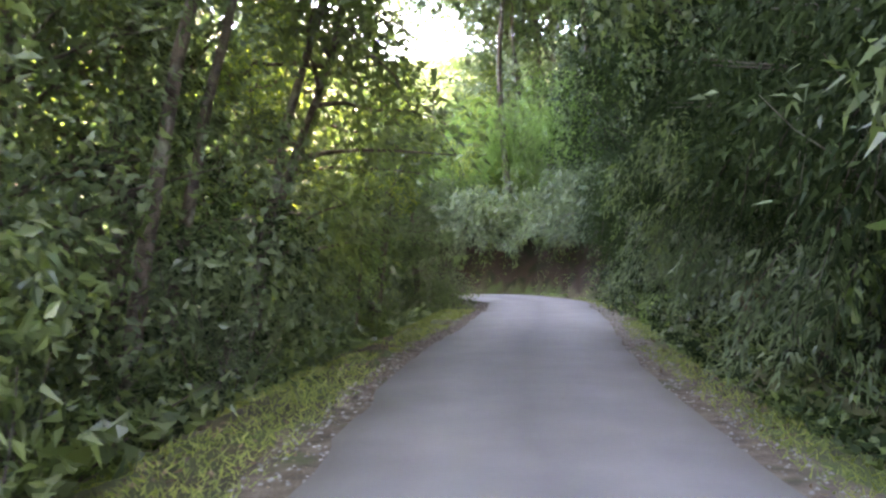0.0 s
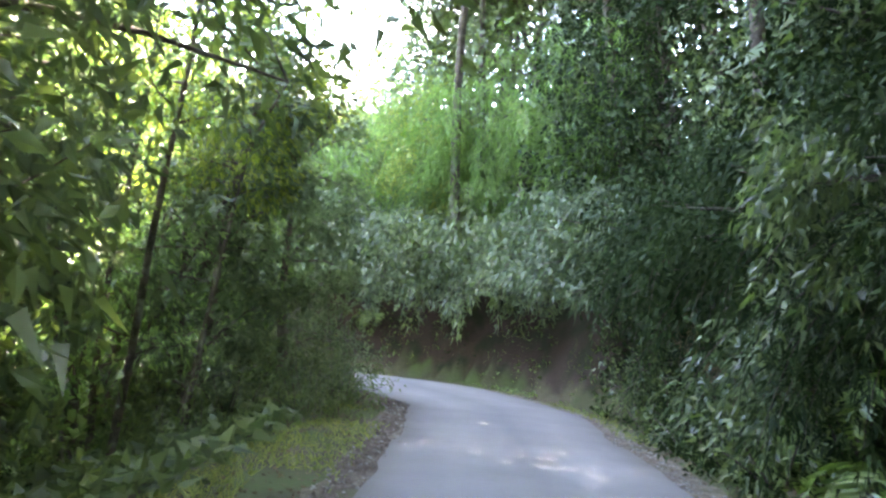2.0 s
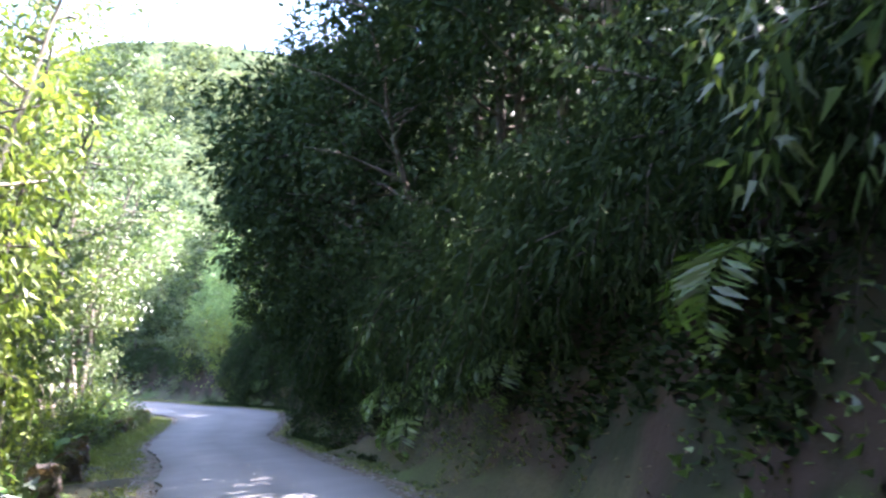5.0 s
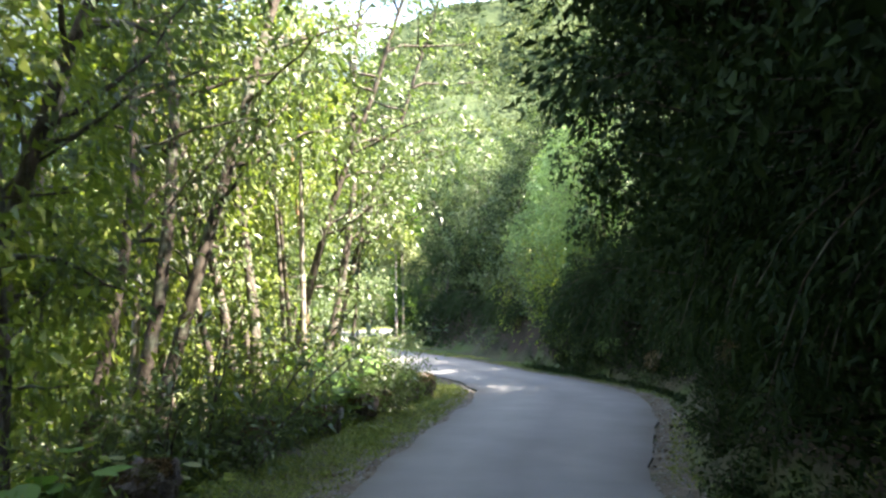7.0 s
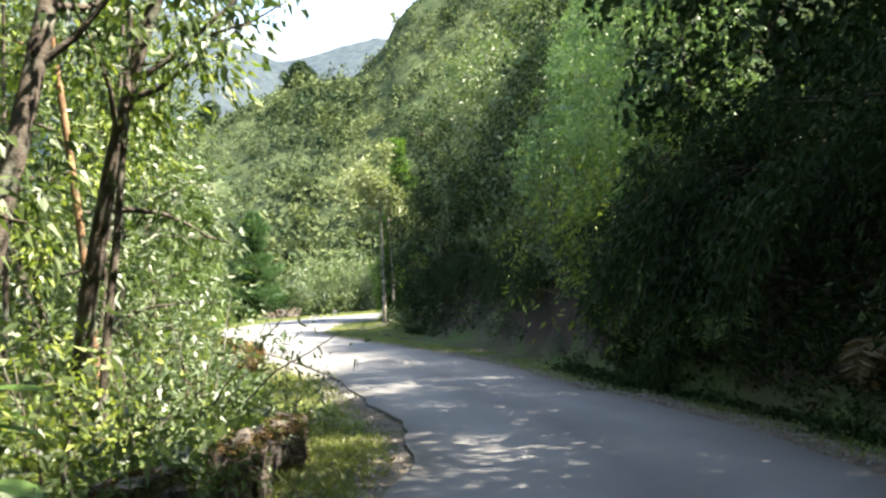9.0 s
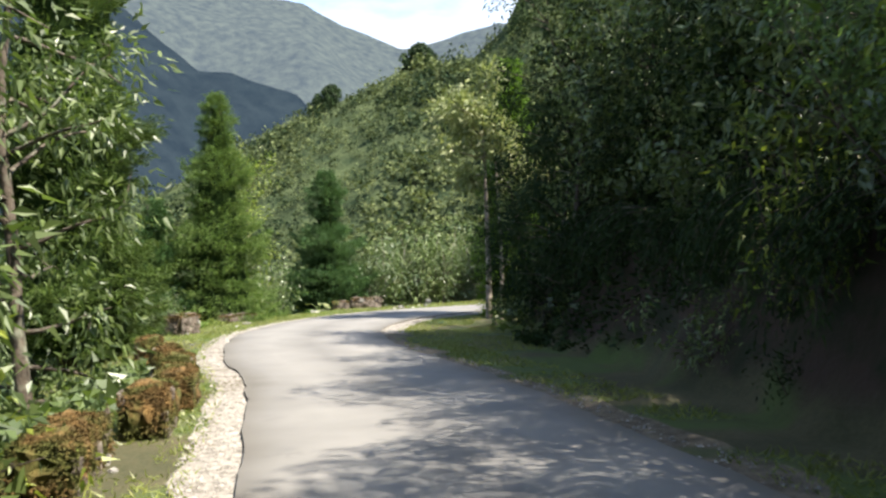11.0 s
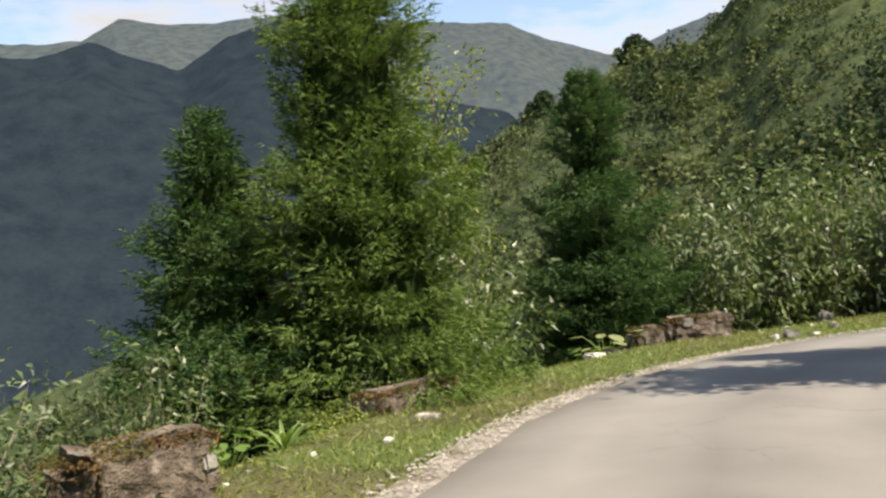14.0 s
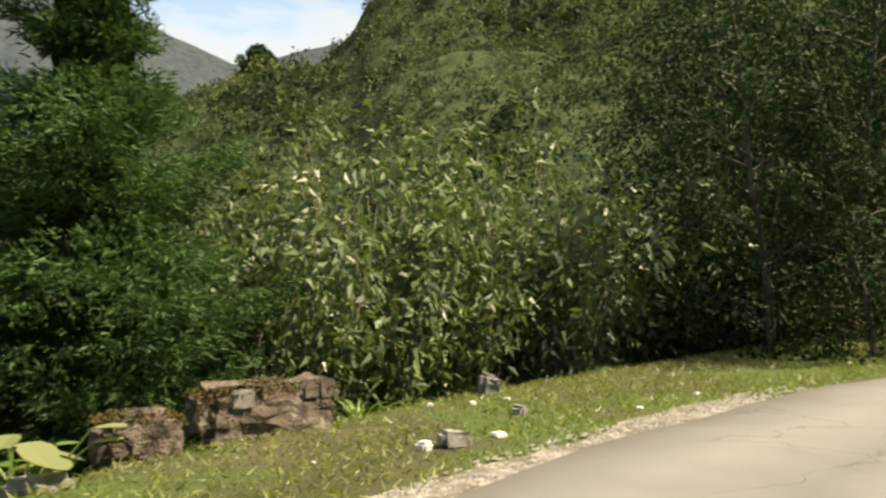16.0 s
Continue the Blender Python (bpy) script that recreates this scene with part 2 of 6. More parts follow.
BAMBOO = leaf_material("bamboo_leaf", (0.050, 0.115, 0.024), (0.165, 0.28, 0.065), 0.45, 0.04)
NEEDLE = leaf_material("needle", (0.034, 0.078, 0.022), (0.132, 0.192, 0.050), 0.3, 0.01, odd=(0.14, 0.13, 0.035))
# Leaf tone brightened: sun and sky light on foliage is put into the colour.
LEAF_LIT = leaf_material("lit_leaf", (0.055, 0.115, 0.04), (0.22, 0.33, 0.12), 0.45, 0.05)
LEAF_SAGE = leaf_material("sage_leaf", (0.045, 0.08, 0.03), (0.165, 0.215, 0.085), 0.28, 0.03)
NEEDLE_DEEP = leaf_material("deep_needle", (0.020, 0.046, 0.012), (0.085, 0.125, 0.028), 0.22, 0.01, odd=(0.10, 0.10, 0.03))
NEEDLE_COOL = leaf_material("cool_needle", (0.022, 0.060, 0.024), (0.090, 0.155, 0.052), 0.26, 0.01)
# Shade inside the conifers, given as a dark colour to their inner shell.
NEEDLE_SHADE = leaf_material("shade_needle", (0.008, 0.016, 0.005), (0.02, 0.035, 0.010), 0.1, 0.0)
NEEDLE_BRIGHT = leaf_material("bright_needle", (0.05, 0.11, 0.014), (0.14, 0.24, 0.03), 0.4, 0.02)
FERN = leaf_material("fern", (0.045, 0.090, 0.018), (0.150, 0.240, 0.045), 0.4, 0.07)
FERN_DRY = leaf_material("dry_fern", (0.05, 0.04, 0.02), (0.16, 0.12, 0.06), 0.3, 0.03)


def forest_material(name, dark, light):
    """Far crowns: tone changes from crown to crown, not from leaf to leaf."""
    m = leaf_material(name, dark, light, 0.2, 0.0)
    n, l = m.node_tree.nodes, m.node_tree.links
    ramp = [k for k in n if k.bl_idname == "ShaderNodeValToRGB"][0]
    geo = [k for k in n if k.bl_idname == "ShaderNodeNewGeometry"][0]
    a, c = n.new("ShaderNodeTexNoise"), n.new("ShaderNodeTexNoise")
    a.inputs["Scale"].default_value, c.inputs["Scale"].default_value = 0.16, 0.022
    mean = n.new("ShaderNodeMath")
    mean.operation = "ADD"
    half = n.new("ShaderNodeMath")
    half.operation, half.inputs[1].default_value = "MULTIPLY_ADD", 0.9
    half.inputs[2].default_value = -0.45
    for t in (a, c):
        t.inputs["Detail"].default_value = 2
        l.new(geo.outputs["Position"], t.inputs["Vector"])
    l.new(c.outputs["Fac"], half.inputs[0])
    own = n.new("ShaderNodeMath")
    own.operation, own.inputs[1].default_value, own.inputs[2].default_value = "MULTIPLY_ADD", 0.28, -0.14
    l.new(geo.outputs["Random Per Island"], own.inputs[0])
    both = n.new("ShaderNodeMath")
    both.operation = "ADD"
    l.new(own.outputs[0], both.inputs[0])
    l.new(a.outputs["Fac"], both.inputs[1])
    l.new(both.outputs[0], mean.inputs[0])
    l.new(half.outputs[0], mean.inputs[1])
    ramp.color_ramp.elements[0].position, ramp.color_ramp.elements[1].position = 0.36, 0.64
    l.new(mean.outputs[0], ramp.inputs["Fac"])
    return m


FOREST = forest_material("far_forest", (0.024, 0.040, 0.023), (0.115, 0.138, 0.064))
FOREST_DARK = forest_material("far_dark_forest", (0.010, 0.018, 0.012), (0.04, 0.058, 0.03))


def hill_material(name, low, high, scale, haze_tint, haze_strength, bump=0.35):
    """Forested slope far away: mottled crowns; on the far backdrop ranges a faint bluish emission imitates haze."""
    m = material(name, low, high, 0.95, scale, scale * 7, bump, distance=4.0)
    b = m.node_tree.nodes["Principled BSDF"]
    b.inputs["Emission Color"].default_value, b.inputs["Emission Strength"].default_value = (*haze_tint, 1), haze_strength
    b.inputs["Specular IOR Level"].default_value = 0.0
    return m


HILL_MID = hill_material("mid_hill_forest", (0.020, 0.032, 0.018), (0.065, 0.082, 0.04), 0.10, (0.35, 0.5, 0.6), 0.0)
# Cloud shade is put into the dark base colour, haze into blue emission.
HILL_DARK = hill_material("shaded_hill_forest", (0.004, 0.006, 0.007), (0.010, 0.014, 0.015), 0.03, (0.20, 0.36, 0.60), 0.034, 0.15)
# Haze before the far ridge is put in as pale blue emission.
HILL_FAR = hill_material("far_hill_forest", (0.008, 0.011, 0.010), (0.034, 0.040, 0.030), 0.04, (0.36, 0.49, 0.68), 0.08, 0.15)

# ---- mesh tools ----
rng = np.random.default_rng(7)


def mesh_from(name, verts, tris, mat=None, smooth=False):
    verts, tris = np.asarray(verts, np.float32), np.asarray(tris, np.int32)
    k = tris.shape[1]
    me = bpy.data.meshes.new(name)
    me.vertices.add(len(verts))
    me.vertices.foreach_set("co", verts.ravel())
    me.loops.add(tris.size)
    me.loops.foreach_set("vertex_index", tris.ravel())
    me.polygons.add(len(tris))
    me.polygons.foreach_set("loop_start", np.arange(len(tris), dtype=np.int32) * k)
    me.polygons.foreach_set("use_smooth", np.full(len(tris), smooth))
    me.update(calc_edges=True)
    if mat:
        me.materials.append(mat)
    return me


def part_mesh(name, me, parent=None, label=""):
    ob = new(name, me)
    if parent:
        ob.parent = parent
    return tagged(ob, label)


def part(name, bm, mat, parent=None, label=""):
    """Links a bmesh as one mesh object under a thing or under a part."""
    me = bpy.data.meshes.new(name)
    bm.to_mesh(me)
    bm.free()
    me.materials.append(mat)
    return part_mesh(name, me, parent, label)


def unit(v):
    return v / np.maximum(np.linalg.norm(v, axis=-1, keepdims=True), 1e-6)


def leaves(base, way, length, width, fold=0.25, r=rng, droop=0.0):
    """Folded pointed leaves, two triangles each."""
    n = len(base)
    way = unit(way)
    side = unit(np.cross(way, r.normal(size=(n, 3))))
    up = np.cross(side, way)
    L, W = np.broadcast_to(length, n)[:, None], np.broadcast_to(width, n)[:, None]
    mid = base + way * L * 0.45
    tip = base + way * L + np.array([0, 0, -1.0]) * L * droop
    v = np.stack([base, mid + side * W / 2 + up * W * fold, tip, mid - side * W / 2 + up * W * fold], 1).reshape(-1, 3)
    i = np.arange(n)[:, None] * 4
    f = np.concatenate([i + [0, 1, 2], i + [0, 2, 3]], 1).reshape(-1, 3)
    return v, f


def blades(base, way, length, width, r=rng, bend=0.2):
    """Simple pointed blades, one triangle each."""
    n = len(base)
    way = unit(way)
    side = unit(np.cross(way, r.normal(size=(n, 3))))
    L, W = np.broadcast_to(length, n)[:, None], np.broadcast_to(width, n)[:, None]
    v = np.stack([base - side * W / 2, base + side * W / 2, base + way * L + np.array([0, 0, -1.0]) * L * bend], 1).reshape(-1, 3)
    return v, np.arange(n * 3).reshape(n, 3)


def tube(points, radii, sides=6):
    p, q = np.asarray(points, float), np.asarray(radii, float)
    t = unit(np.gradient(p, axis=0))
    ref = np.where(np.abs(t[:, 2:3]) > 0.9, [[1.0, 0, 0]], [[0, 0, 1.0]])
    a = unit(np.cross(t, ref))
    b = np.cross(t, a)
    th = np.linspace(0, 2 * np.pi, sides, endpoint=False)
    ring = p[:, None] + q[:, None, None] * (a[:, None] * np.cos(th)[None, :, None] + b[:, None] * np.sin(th)[None, :, None])
    v = ring.reshape(-1, 3)
    f = []
    for i in range(len(p) - 1):
        for j in range(sides):
            k = (j + 1) % sides
            f.append((i * sides + j, i * sides + k, (i + 1) * sides + k))
            f.append((i * sides + j, (i + 1) * sides + k, (i + 1) * sides + j))
    return v, np.array(f)


def joined(pieces):
    vs, fs, o = [], [], 0
    for v, f in pieces:
        vs.append(v)
        fs.append(np.asarray(f) + o)
        o += len(v)
    return np.concatenate(vs), np.concatenate(fs)


def lattice(x, y, seed):
    xi, yi = np.floor(x).astype(np.int64), np.floor(y).astype(np.int64)
    fx, fy = x - xi, y - yi
    fx, fy = fx * fx * (3 - 2 * fx), fy * fy * (3 - 2 * fy)

    def h(a, b):
        k = (a * 374761393 + b * 668265263 + seed * 144665) & 0x7FFFFFFF
        k = ((k ^ (k >> 13)) * 1274126177) & 0x7FFFFFFF
        return ((k ^ (k >> 16)) & 0xFFFF) / 65535.0
    return (h(xi, yi) * (1 - fx) + h(xi + 1, yi) * fx) * (1 - fy) + (h(xi, yi + 1) * (1 - fx) + h(xi + 1, yi + 1) * fx) * fy


def rough_noise(x, y, size, seed, octaves=3):
    """About -1 to 1."""
    total, amp = np.zeros_like(x), 1.0
    for o in range(octaves):
        total += amp * (lattice(x / size * 2 ** o, y / size * 2 ** o, seed + o) * 2 - 1)
        amp *= 0.5
    return total / 1.5


# ---- the road's line ----
CONTROL = [
    (0.2, -70.0, 0.00), (0.3, -40.0, 0.00), (0.4, -8.0, 0.00), (0.5, 0.0, 0.00), (0.8, 7.0, 0.00),
    (1.5, 14.5, 0.00), (2.5, 21.0, 0.00), (3.1, 26.0, 0.00), (3.0, 30.3, 0.00), (0.7, 34.5, 0.00),
    (-3.7, 35.8, -0.19), (-7.5, 36.8, -0.49), (-11.4, 37.7, -0.77), (-16.1, 38.5, -1.10), (-20.7, 39.1, -1.39),
    (-25.2, 39.7, -1.67), (-30.8, 41.3, -1.92), (-33.9, 41.9, -2.05), (-37.1, 42.2, -2.16), (-40.2, 41.9, -2.26),
    (-42.3, 41.3, -2.30), (-46.8, 40.9, -2.48), (-51.2, 39.7, -2.57), (-56.6, 37.9, -2.72), (-60.6, 36.0, -2.74),
    (-64.5, 34.7, -2.76), (-68.5, 34.0, -2.82), (-73.0, 34.4, -2.82), (-76.8, 36.2, -2.80), (-80.0, 39.6, -2.77),
    (-83.3, 44.6, -2.62), (-87.4, 52.4, -2.22), (-94.2, 68.1, -1.32), (-106.2, 107.5, 0.68), (-112.8, 157.3, 2.18)]

ctrl = np.array(CONTROL)
line = []
for i in range(1, len(ctrl) - 2):
    p0, p1, p2, p3 = ctrl[i - 1:i + 3]
    k = max(2, int(np.linalg.norm(p2 - p1) / 0.25))
    for u in np.linspace(0, 1, k, endpoint=False):
        line.append(0.5 * (2 * p1 + (p2 - p0) * u + (2 * p0 - 5 * p1 + 4 * p2 - p3) * u ** 2 + (3 * p1 - p0 - 3 * p2 + p3) * u ** 3))
line = np.array(line)
along = np.concatenate([[0], np.cumsum(np.linalg.norm(np.diff(line[:, :2], axis=0), axis=1))])
S0 = along[np.argmin(np.abs(line[:, 0] - 0.8) + np.abs(line[:, 1]))]
along -= S0                                    # s = 0 where the walk starts
tang = unit(np.gradient(line[:, :2], axis=0))
right = np.stack([tang[:, 1], -tang[:, 0]], 1)


def stretch_of(pairs, s):
    a = np.array(pairs, float)
    return np.interp(s, a[:, 0], a[:, 1])


WIDTH_L = [(-60, 1.82), (24, 1.75), (30, 1.6), (34, 2.0), (40, 1.6), (54, 1.5), (63, 1.7), (69, 1.9), (75, 1.5), (79, 1.25), (83, 1.7), (88, 1.9), (96, 2.0), (121, 2.0), (129, 1.3), (145, 1.4), (200, 1.9)]
WIDTH_R = [(-60, 1.82), (22, 1.7), (27, 1.55), (31, 2.2), (34, 2.7), (38, 1.9), (54, 1.5), (63, 1.65), (68, 2.0), (73, 2.5), (78, 2.4), (83, 2.15), (200, 2.1)]
VERGE_L = [(-60, 1.1), (30, 1.3), (45, 1.6), (55, 2.1), (80, 2.1), (90, 2.0), (100, 2.2), (112, 2.6), (120, 3.4), (128, 4.6), (145, 5.0), (160, 4.0)]
VERGE_R = [(-60, 1.2), (30, 1.2), (45, 0.9), (70, 1.0), (82, 1.3), (88, 2.0), (96, 3.0), (104, 4.2), (110, 4.4), (117, 3.8), (125, 2.4), (150, 1.8)]
# slope of the hill above the bank, first 7 m and beyond
HILL_NEAR = [(-60, 1.0), (20, 1.0), (31, 0.35), (46, 0.35), (58, 0.9), (80, 0.8), (88, 0.4), (102, 0.4), (112, 0.8), (200, 0.9)]
HILL_FAR_SLOPE = [(-60, 0.12), (200, 0.12)]
BANK_RISE = [(-60, 2.4), (24, 2.4), (30, 2.9), (38, 2.9), (44, 2.5), (80, 2.6), (104, 1.9), (112, 1.4), (120, 0.8), (135, 0.45), (160, 0.4)]


def at(s, d, z=0.0):
    """The place s metres along the road, d metres to its right."""
    x, y = np.interp(s, along, line[:, 0]), np.interp(s, along, line[:, 1])
    rx_, ry_ = np.interp(s, along, right[:, 0]), np.interp(s, along, right[:, 1])
    return np.array([x + rx_ * d, y + ry_ * d, np.interp(s, along, line[:, 2]) + z])


def nearest(x, y):
    x, y = np.ravel(x), np.ravel(y)
    idx = np.empty(len(x), int)
    sub = line[::3, :2]
    for a in range(0, len(x), 4000):
        dx, dy = x[a:a + 4000, None] - sub[None, :, 0], y[a:a + 4000, None] - sub[None, :, 1]
        idx[a:a + 4000] = np.argmin(dx * dx + dy * dy, 1) * 3
    dx, dy = x - line[idx, 0], y - line[idx, 1]
    d = dx * right[idx, 0] + dy * right[idx, 1]
    far = np.hypot(dx, dy)
    return along[idx], np.where(d >= 0, far, -far), line[idx, 2]


def ground_height(x, y):
    """The lie of the land: level by the road, a steep bank on its right, a falling slope on its left."""
    shape = np.shape(x)
    x, y = np.ravel(np.asarray(x, float)), np.ravel(np.asarray(y, float))
    s, d, z = nearest(x, y)
    wl_, wr_ = stretch_of(WIDTH_L, s), stretch_of(WIDTH_R, s)
    n1, n2 = rough_noise(x, y, 2.5, 3), rough_noise(x, y, 14.0, 9)
    u = d - wr_ - stretch_of(VERGE_R, s) - 0.35 * n1
    rise = stretch_of(BANK_RISE, s)
    up = np.clip(u, 0, 1.3) * rise + np.clip(u - 1.3, 0, 7) * stretch_of(HILL_NEAR, s) + np.clip(u - 8.3, 0, 120) * stretch_of(HILL_FAR_SLOPE, s)
    up = up + np.clip(u, 0, 1) * (0.45 * n1 + 0.2 * n2)
    v = -d - wl_ - stretch_of(VERGE_L, s) - 0.2 * n1
    down = np.clip(v, 0, 4) * 0.35 + np.clip(v - 4, 0, 260) * 0.62
    down = down * (1 + 0.12 * n2) + np.clip(v, 0, 1) * 0.15 * n1
    h = z - 0.06 + up - down + 0.02 * n1 * (np.abs(d) > 2.6)
    return np.maximum(h, -140 + 10 * n2).reshape(shape)


def ground_at(x, y):
    return float(ground_height(np.array([x]), np.array([y]))[0])


# ---- ground: one sheet to the horizon ----
def spread(a, b, step, far):
    inner = list(np.arange(a, b, step))
    lo, hi, g = [], [], step
    p, q = a, inner[-1]
    while p > -far:
        g *= 1.13
        p -= g
        q += g
        lo.append(p)
        hi.append(q)
    return np.array(lo[::-1] + inner + hi)


gx, gy = spread(-92, 12, 0.4, 4200), spread(-6, 52, 0.4, 4200)
GX, GY = np.meshgrid(gx, gy, indexing="ij")
GZ = ground_height(GX, GY)
nx_, ny_ = GX.shape
ids = np.arange(nx_ * ny_).reshape(nx_, ny_)
quads = np.stack([ids[:-1, :-1], ids[1:, :-1], ids[1:, 1:], ids[:-1, 1:]], -1).reshape(-1, 4)
ground_me = mesh_from("ground", np.stack([GX, GY, GZ], -1).reshape(-1, 3), quads, SOIL, True)
tagged(new("ground", ground_me), "damp hillside soil with litter and low growth", "ground", kind="structure")


def strip(name, s_from, s_to, edge_a, edge_b, columns, mat, lift, step=0.3, jag=0.08, crown=0.0, seed=1, skirt=0.0):
    ss = np.arange(s_from, s_to, step)
    c = np.stack([np.interp(ss, along, line[:, i]) for i in range(3)], 1)
    rr = np.stack([np.interp(ss, along, right[:, i]) for i in range(2)], 1)
    a, b = edge_a(ss), edge_b(ss)
    a = a + jag * rough_noise(ss, ss * 0 + seed, 1.1, seed, 3)
    b = b + jag * rough_noise(ss, ss * 0 + seed + 5, 1.1, seed + 7, 3)
    f = np.linspace(0, 1, columns)
    D = a[:, None] * (1 - f) + b[:, None] * f
    V = np.zeros((len(ss), columns, 3))
    V[..., 0] = c[:, None, 0] + rr[:, None, 0] * D
    V[..., 1] = c[:, None, 1] + rr[:, None, 1] * D
    V[..., 2] = c[:, None, 2] + lift + crown * (1 - (2 * f - 1) ** 2)[None] + 0.008 * rough_noise(V[..., 0], V[..., 1], 1.5, seed)
    wear = np.broadcast_to(f, (len(ss), columns))
    if skirt:
        wear = np.concatenate([wear[:, :1], wear, wear[:, -1:]], 1)
        low_a, low_b = V[:, :1].copy(), V[:, -1:].copy()
        low_a[..., 2] -= skirt
        low_b[..., 2] -= skirt
        V = np.concatenate([low_a, V, low_b], 1)
    n, k = V.shape[:2]
    i = np.arange(n * k).reshape(n, k)
    q = np.stack([i[:-1, :-1], i[:-1, 1:], i[1:, 1:], i[1:, :-1]], -1).reshape(-1, 4)
    me = mesh_from(name, V.reshape(-1, 3), q, mat, False)
    me.attributes.new("across", "FLOAT", "POINT").data.foreach_set("value", np.ascontiguousarray(wear, np.float32).ravel())
    return me


road = new("road", strip("road", -45, 190, lambda s: -stretch_of(WIDTH_L, s), lambda s: stretch_of(WIDTH_R, s), 13, ASPHALT, 0.0, jag=0.10, crown=0.03, skirt=0.08))
tagged(road, "narrow worn grey asphalt mountain road with broken edges", "road", kind="structure")
for sg, s_a, s_b, far_, from_, mat_, lab_ in ((-1, -40, 86, 0.5, WIDTH_L, DIRT, "trodden dirt and leaf litter along the road edge"), (-1, 80, 121, 0.5, WIDTH_L, GRAVEL, "loose pale gravel along the broken road edge"),
                                             (1, -40, 108, 0.55, WIDTH_R, DIRT, "trodden dirt and leaf litter along the road edge"), (1, 104, 132, 0.6, WIDTH_R, GRAVEL, "loose pale gravel along the broken road edge")):
    e0 = (lambda s, sg=sg, from_=from_: sg * (stretch_of(from_, s) - 0.18))
    e1 = (lambda s, sg=sg, from_=from_, far_=far_: sg * (stretch_of(from_, s) + far_))
    me = strip("road_edge", s_a, s_b, e0 if sg > 0 else e1, e1 if sg > 0 else e0, 5, mat_, -0.045, jag=0.24, seed=21 + sg)
    tagged(new("road_edge", me), lab_, "road edge", kind="structure")

# ---- plants ----
def crown_leaves(centres, per, radius, length, width, r, down=0.35, droop=0.15, out=None, simple=False):
    n = len(centres)
    off = r.normal(size=(n, per, 3)) * radius * 0.55
    base = centres[:, None] + off
    way = unit(off) + r.normal(size=(n, per, 3)) * 0.5 + [0, 0, -down]
    if out is not None:
        way = way + out[:, None] * 0.5
    k = n * per
    ln = length * (0.65 + 0.6 * r.random(k))
    if simple:
        return blades(base.reshape(-1, 3), way.reshape(-1, 3), ln, ln * width / length, r, droop)
    h = k * 2 // 5
    base, way = base.reshape(-1, 3), way.reshape(-1, 3)
    pick = r.permutation(k)
    a, b = pick[:h], pick[h:]
    return joined([leaves(base[a], way[a], ln[a], ln[a] * width / length, 0.22, r, droop), blades(base[b], way[b], ln[b], 0.8 * ln[b] * width / length, r, droop)])


def limb_path(start, way, length, r, bend=0.25, steps=5, sag=0.0):
    pts, w = [np.array(start, float)], unit(np.array(way, float))
    for i in range(steps):
        w = unit(w + r.normal(size=3) * bend * 0.5 + np.array([0, 0, -sag]))
        pts.append(pts[-1] + w * length / steps)
    return np.array(pts)


def tree_meshes(seed, height, base, spread_, limbs, per, leaf, bark, leaf_mat, girth=0.12, lean=(0, 0), cluster=0.45, rise=0.5, width=0.42, sag=0.03, twigs=6, trunks=1, wander=0.10, simple=False):
    """Wood and crown of one broadleaf tree, standing at the origin."""
    r = np.random.default_rng(seed)
    wood, cent = [], []
    for t in range(trunks):
        st = np.array([0.0, 0, -0.3]) + (r.normal(size=3) * [0.25, 0.25, 0] if trunks > 1 else 0)
        way = np.array([lean[0], lean[1], 1.0]) + r.normal(size=3) * wander
        hh = height * (1 if t == 0 else r.uniform(0.7, 0.95))
        trunk = limb_path(st, way, hh, r, 1.6 * wander, 9)
        trunk[:, :2] += (r.normal(size=2) * 0.1)[None] * np.linspace(0, 1, 10)[:, None]
        gr = girth * (1 if t == 0 else 0.7)
        wood.append(tube(trunk, gr * np.linspace(1, 0.18, 10) ** 0.9, 7))
        for i in range(limbs // trunks):
            u = base / height + (1 - base / height) * (i + r.random()) / (limbs // trunks)
            u = min(u, 0.99)
            p = np.array([np.interp(u * 9, np.arange(10), trunk[:, k]) for k in range(3)])
            az = r.uniform(0, 2 * np.pi)
            prof = 0.45 + 0.75 * np.sin(np.pi * min(0.95, (u - base / height) / (1 - base / height) * 0.85 + 0.12))
            ln = spread_ * prof * r.uniform(0.65, 1.15)
            w = np.array([np.cos(az), np.sin(az), rise * r.uniform(0.3, 1.4)])
            path = limb_path(p, w, ln, r, 0.35, 5, sag)
            wood.append(tube(path, gr * 0.34 * np.linspace(1, 0.2, 6), 4))
            for j in range(twigs):
                q = path[r.integers(2, 6)]
                tw = limb_path(q, r.normal(size=3) + [0, 0, 0.2], ln * r.uniform(0.2, 0.42), r, 0.4, 2, sag)
                if j < 1:
                    wood.append(tube(tw, gr * 0.09 * np.linspace(1, 0.4, 3), 3))
                cent += [tw[1], tw[2]]
            cent += [path[4], path[5]]
    cent = np.array(cent)
    mid = np.array([0, 0, 0.6 * height])
    v, f = crown_leaves(cent, per, cluster, leaf, leaf * width, r, out=unit(cent - mid), simple=simple)
    wv, wf = joined(wood)
    return mesh_from("trunk", wv, wf, bark, True), mesh_from("crown", v, f, leaf_mat)


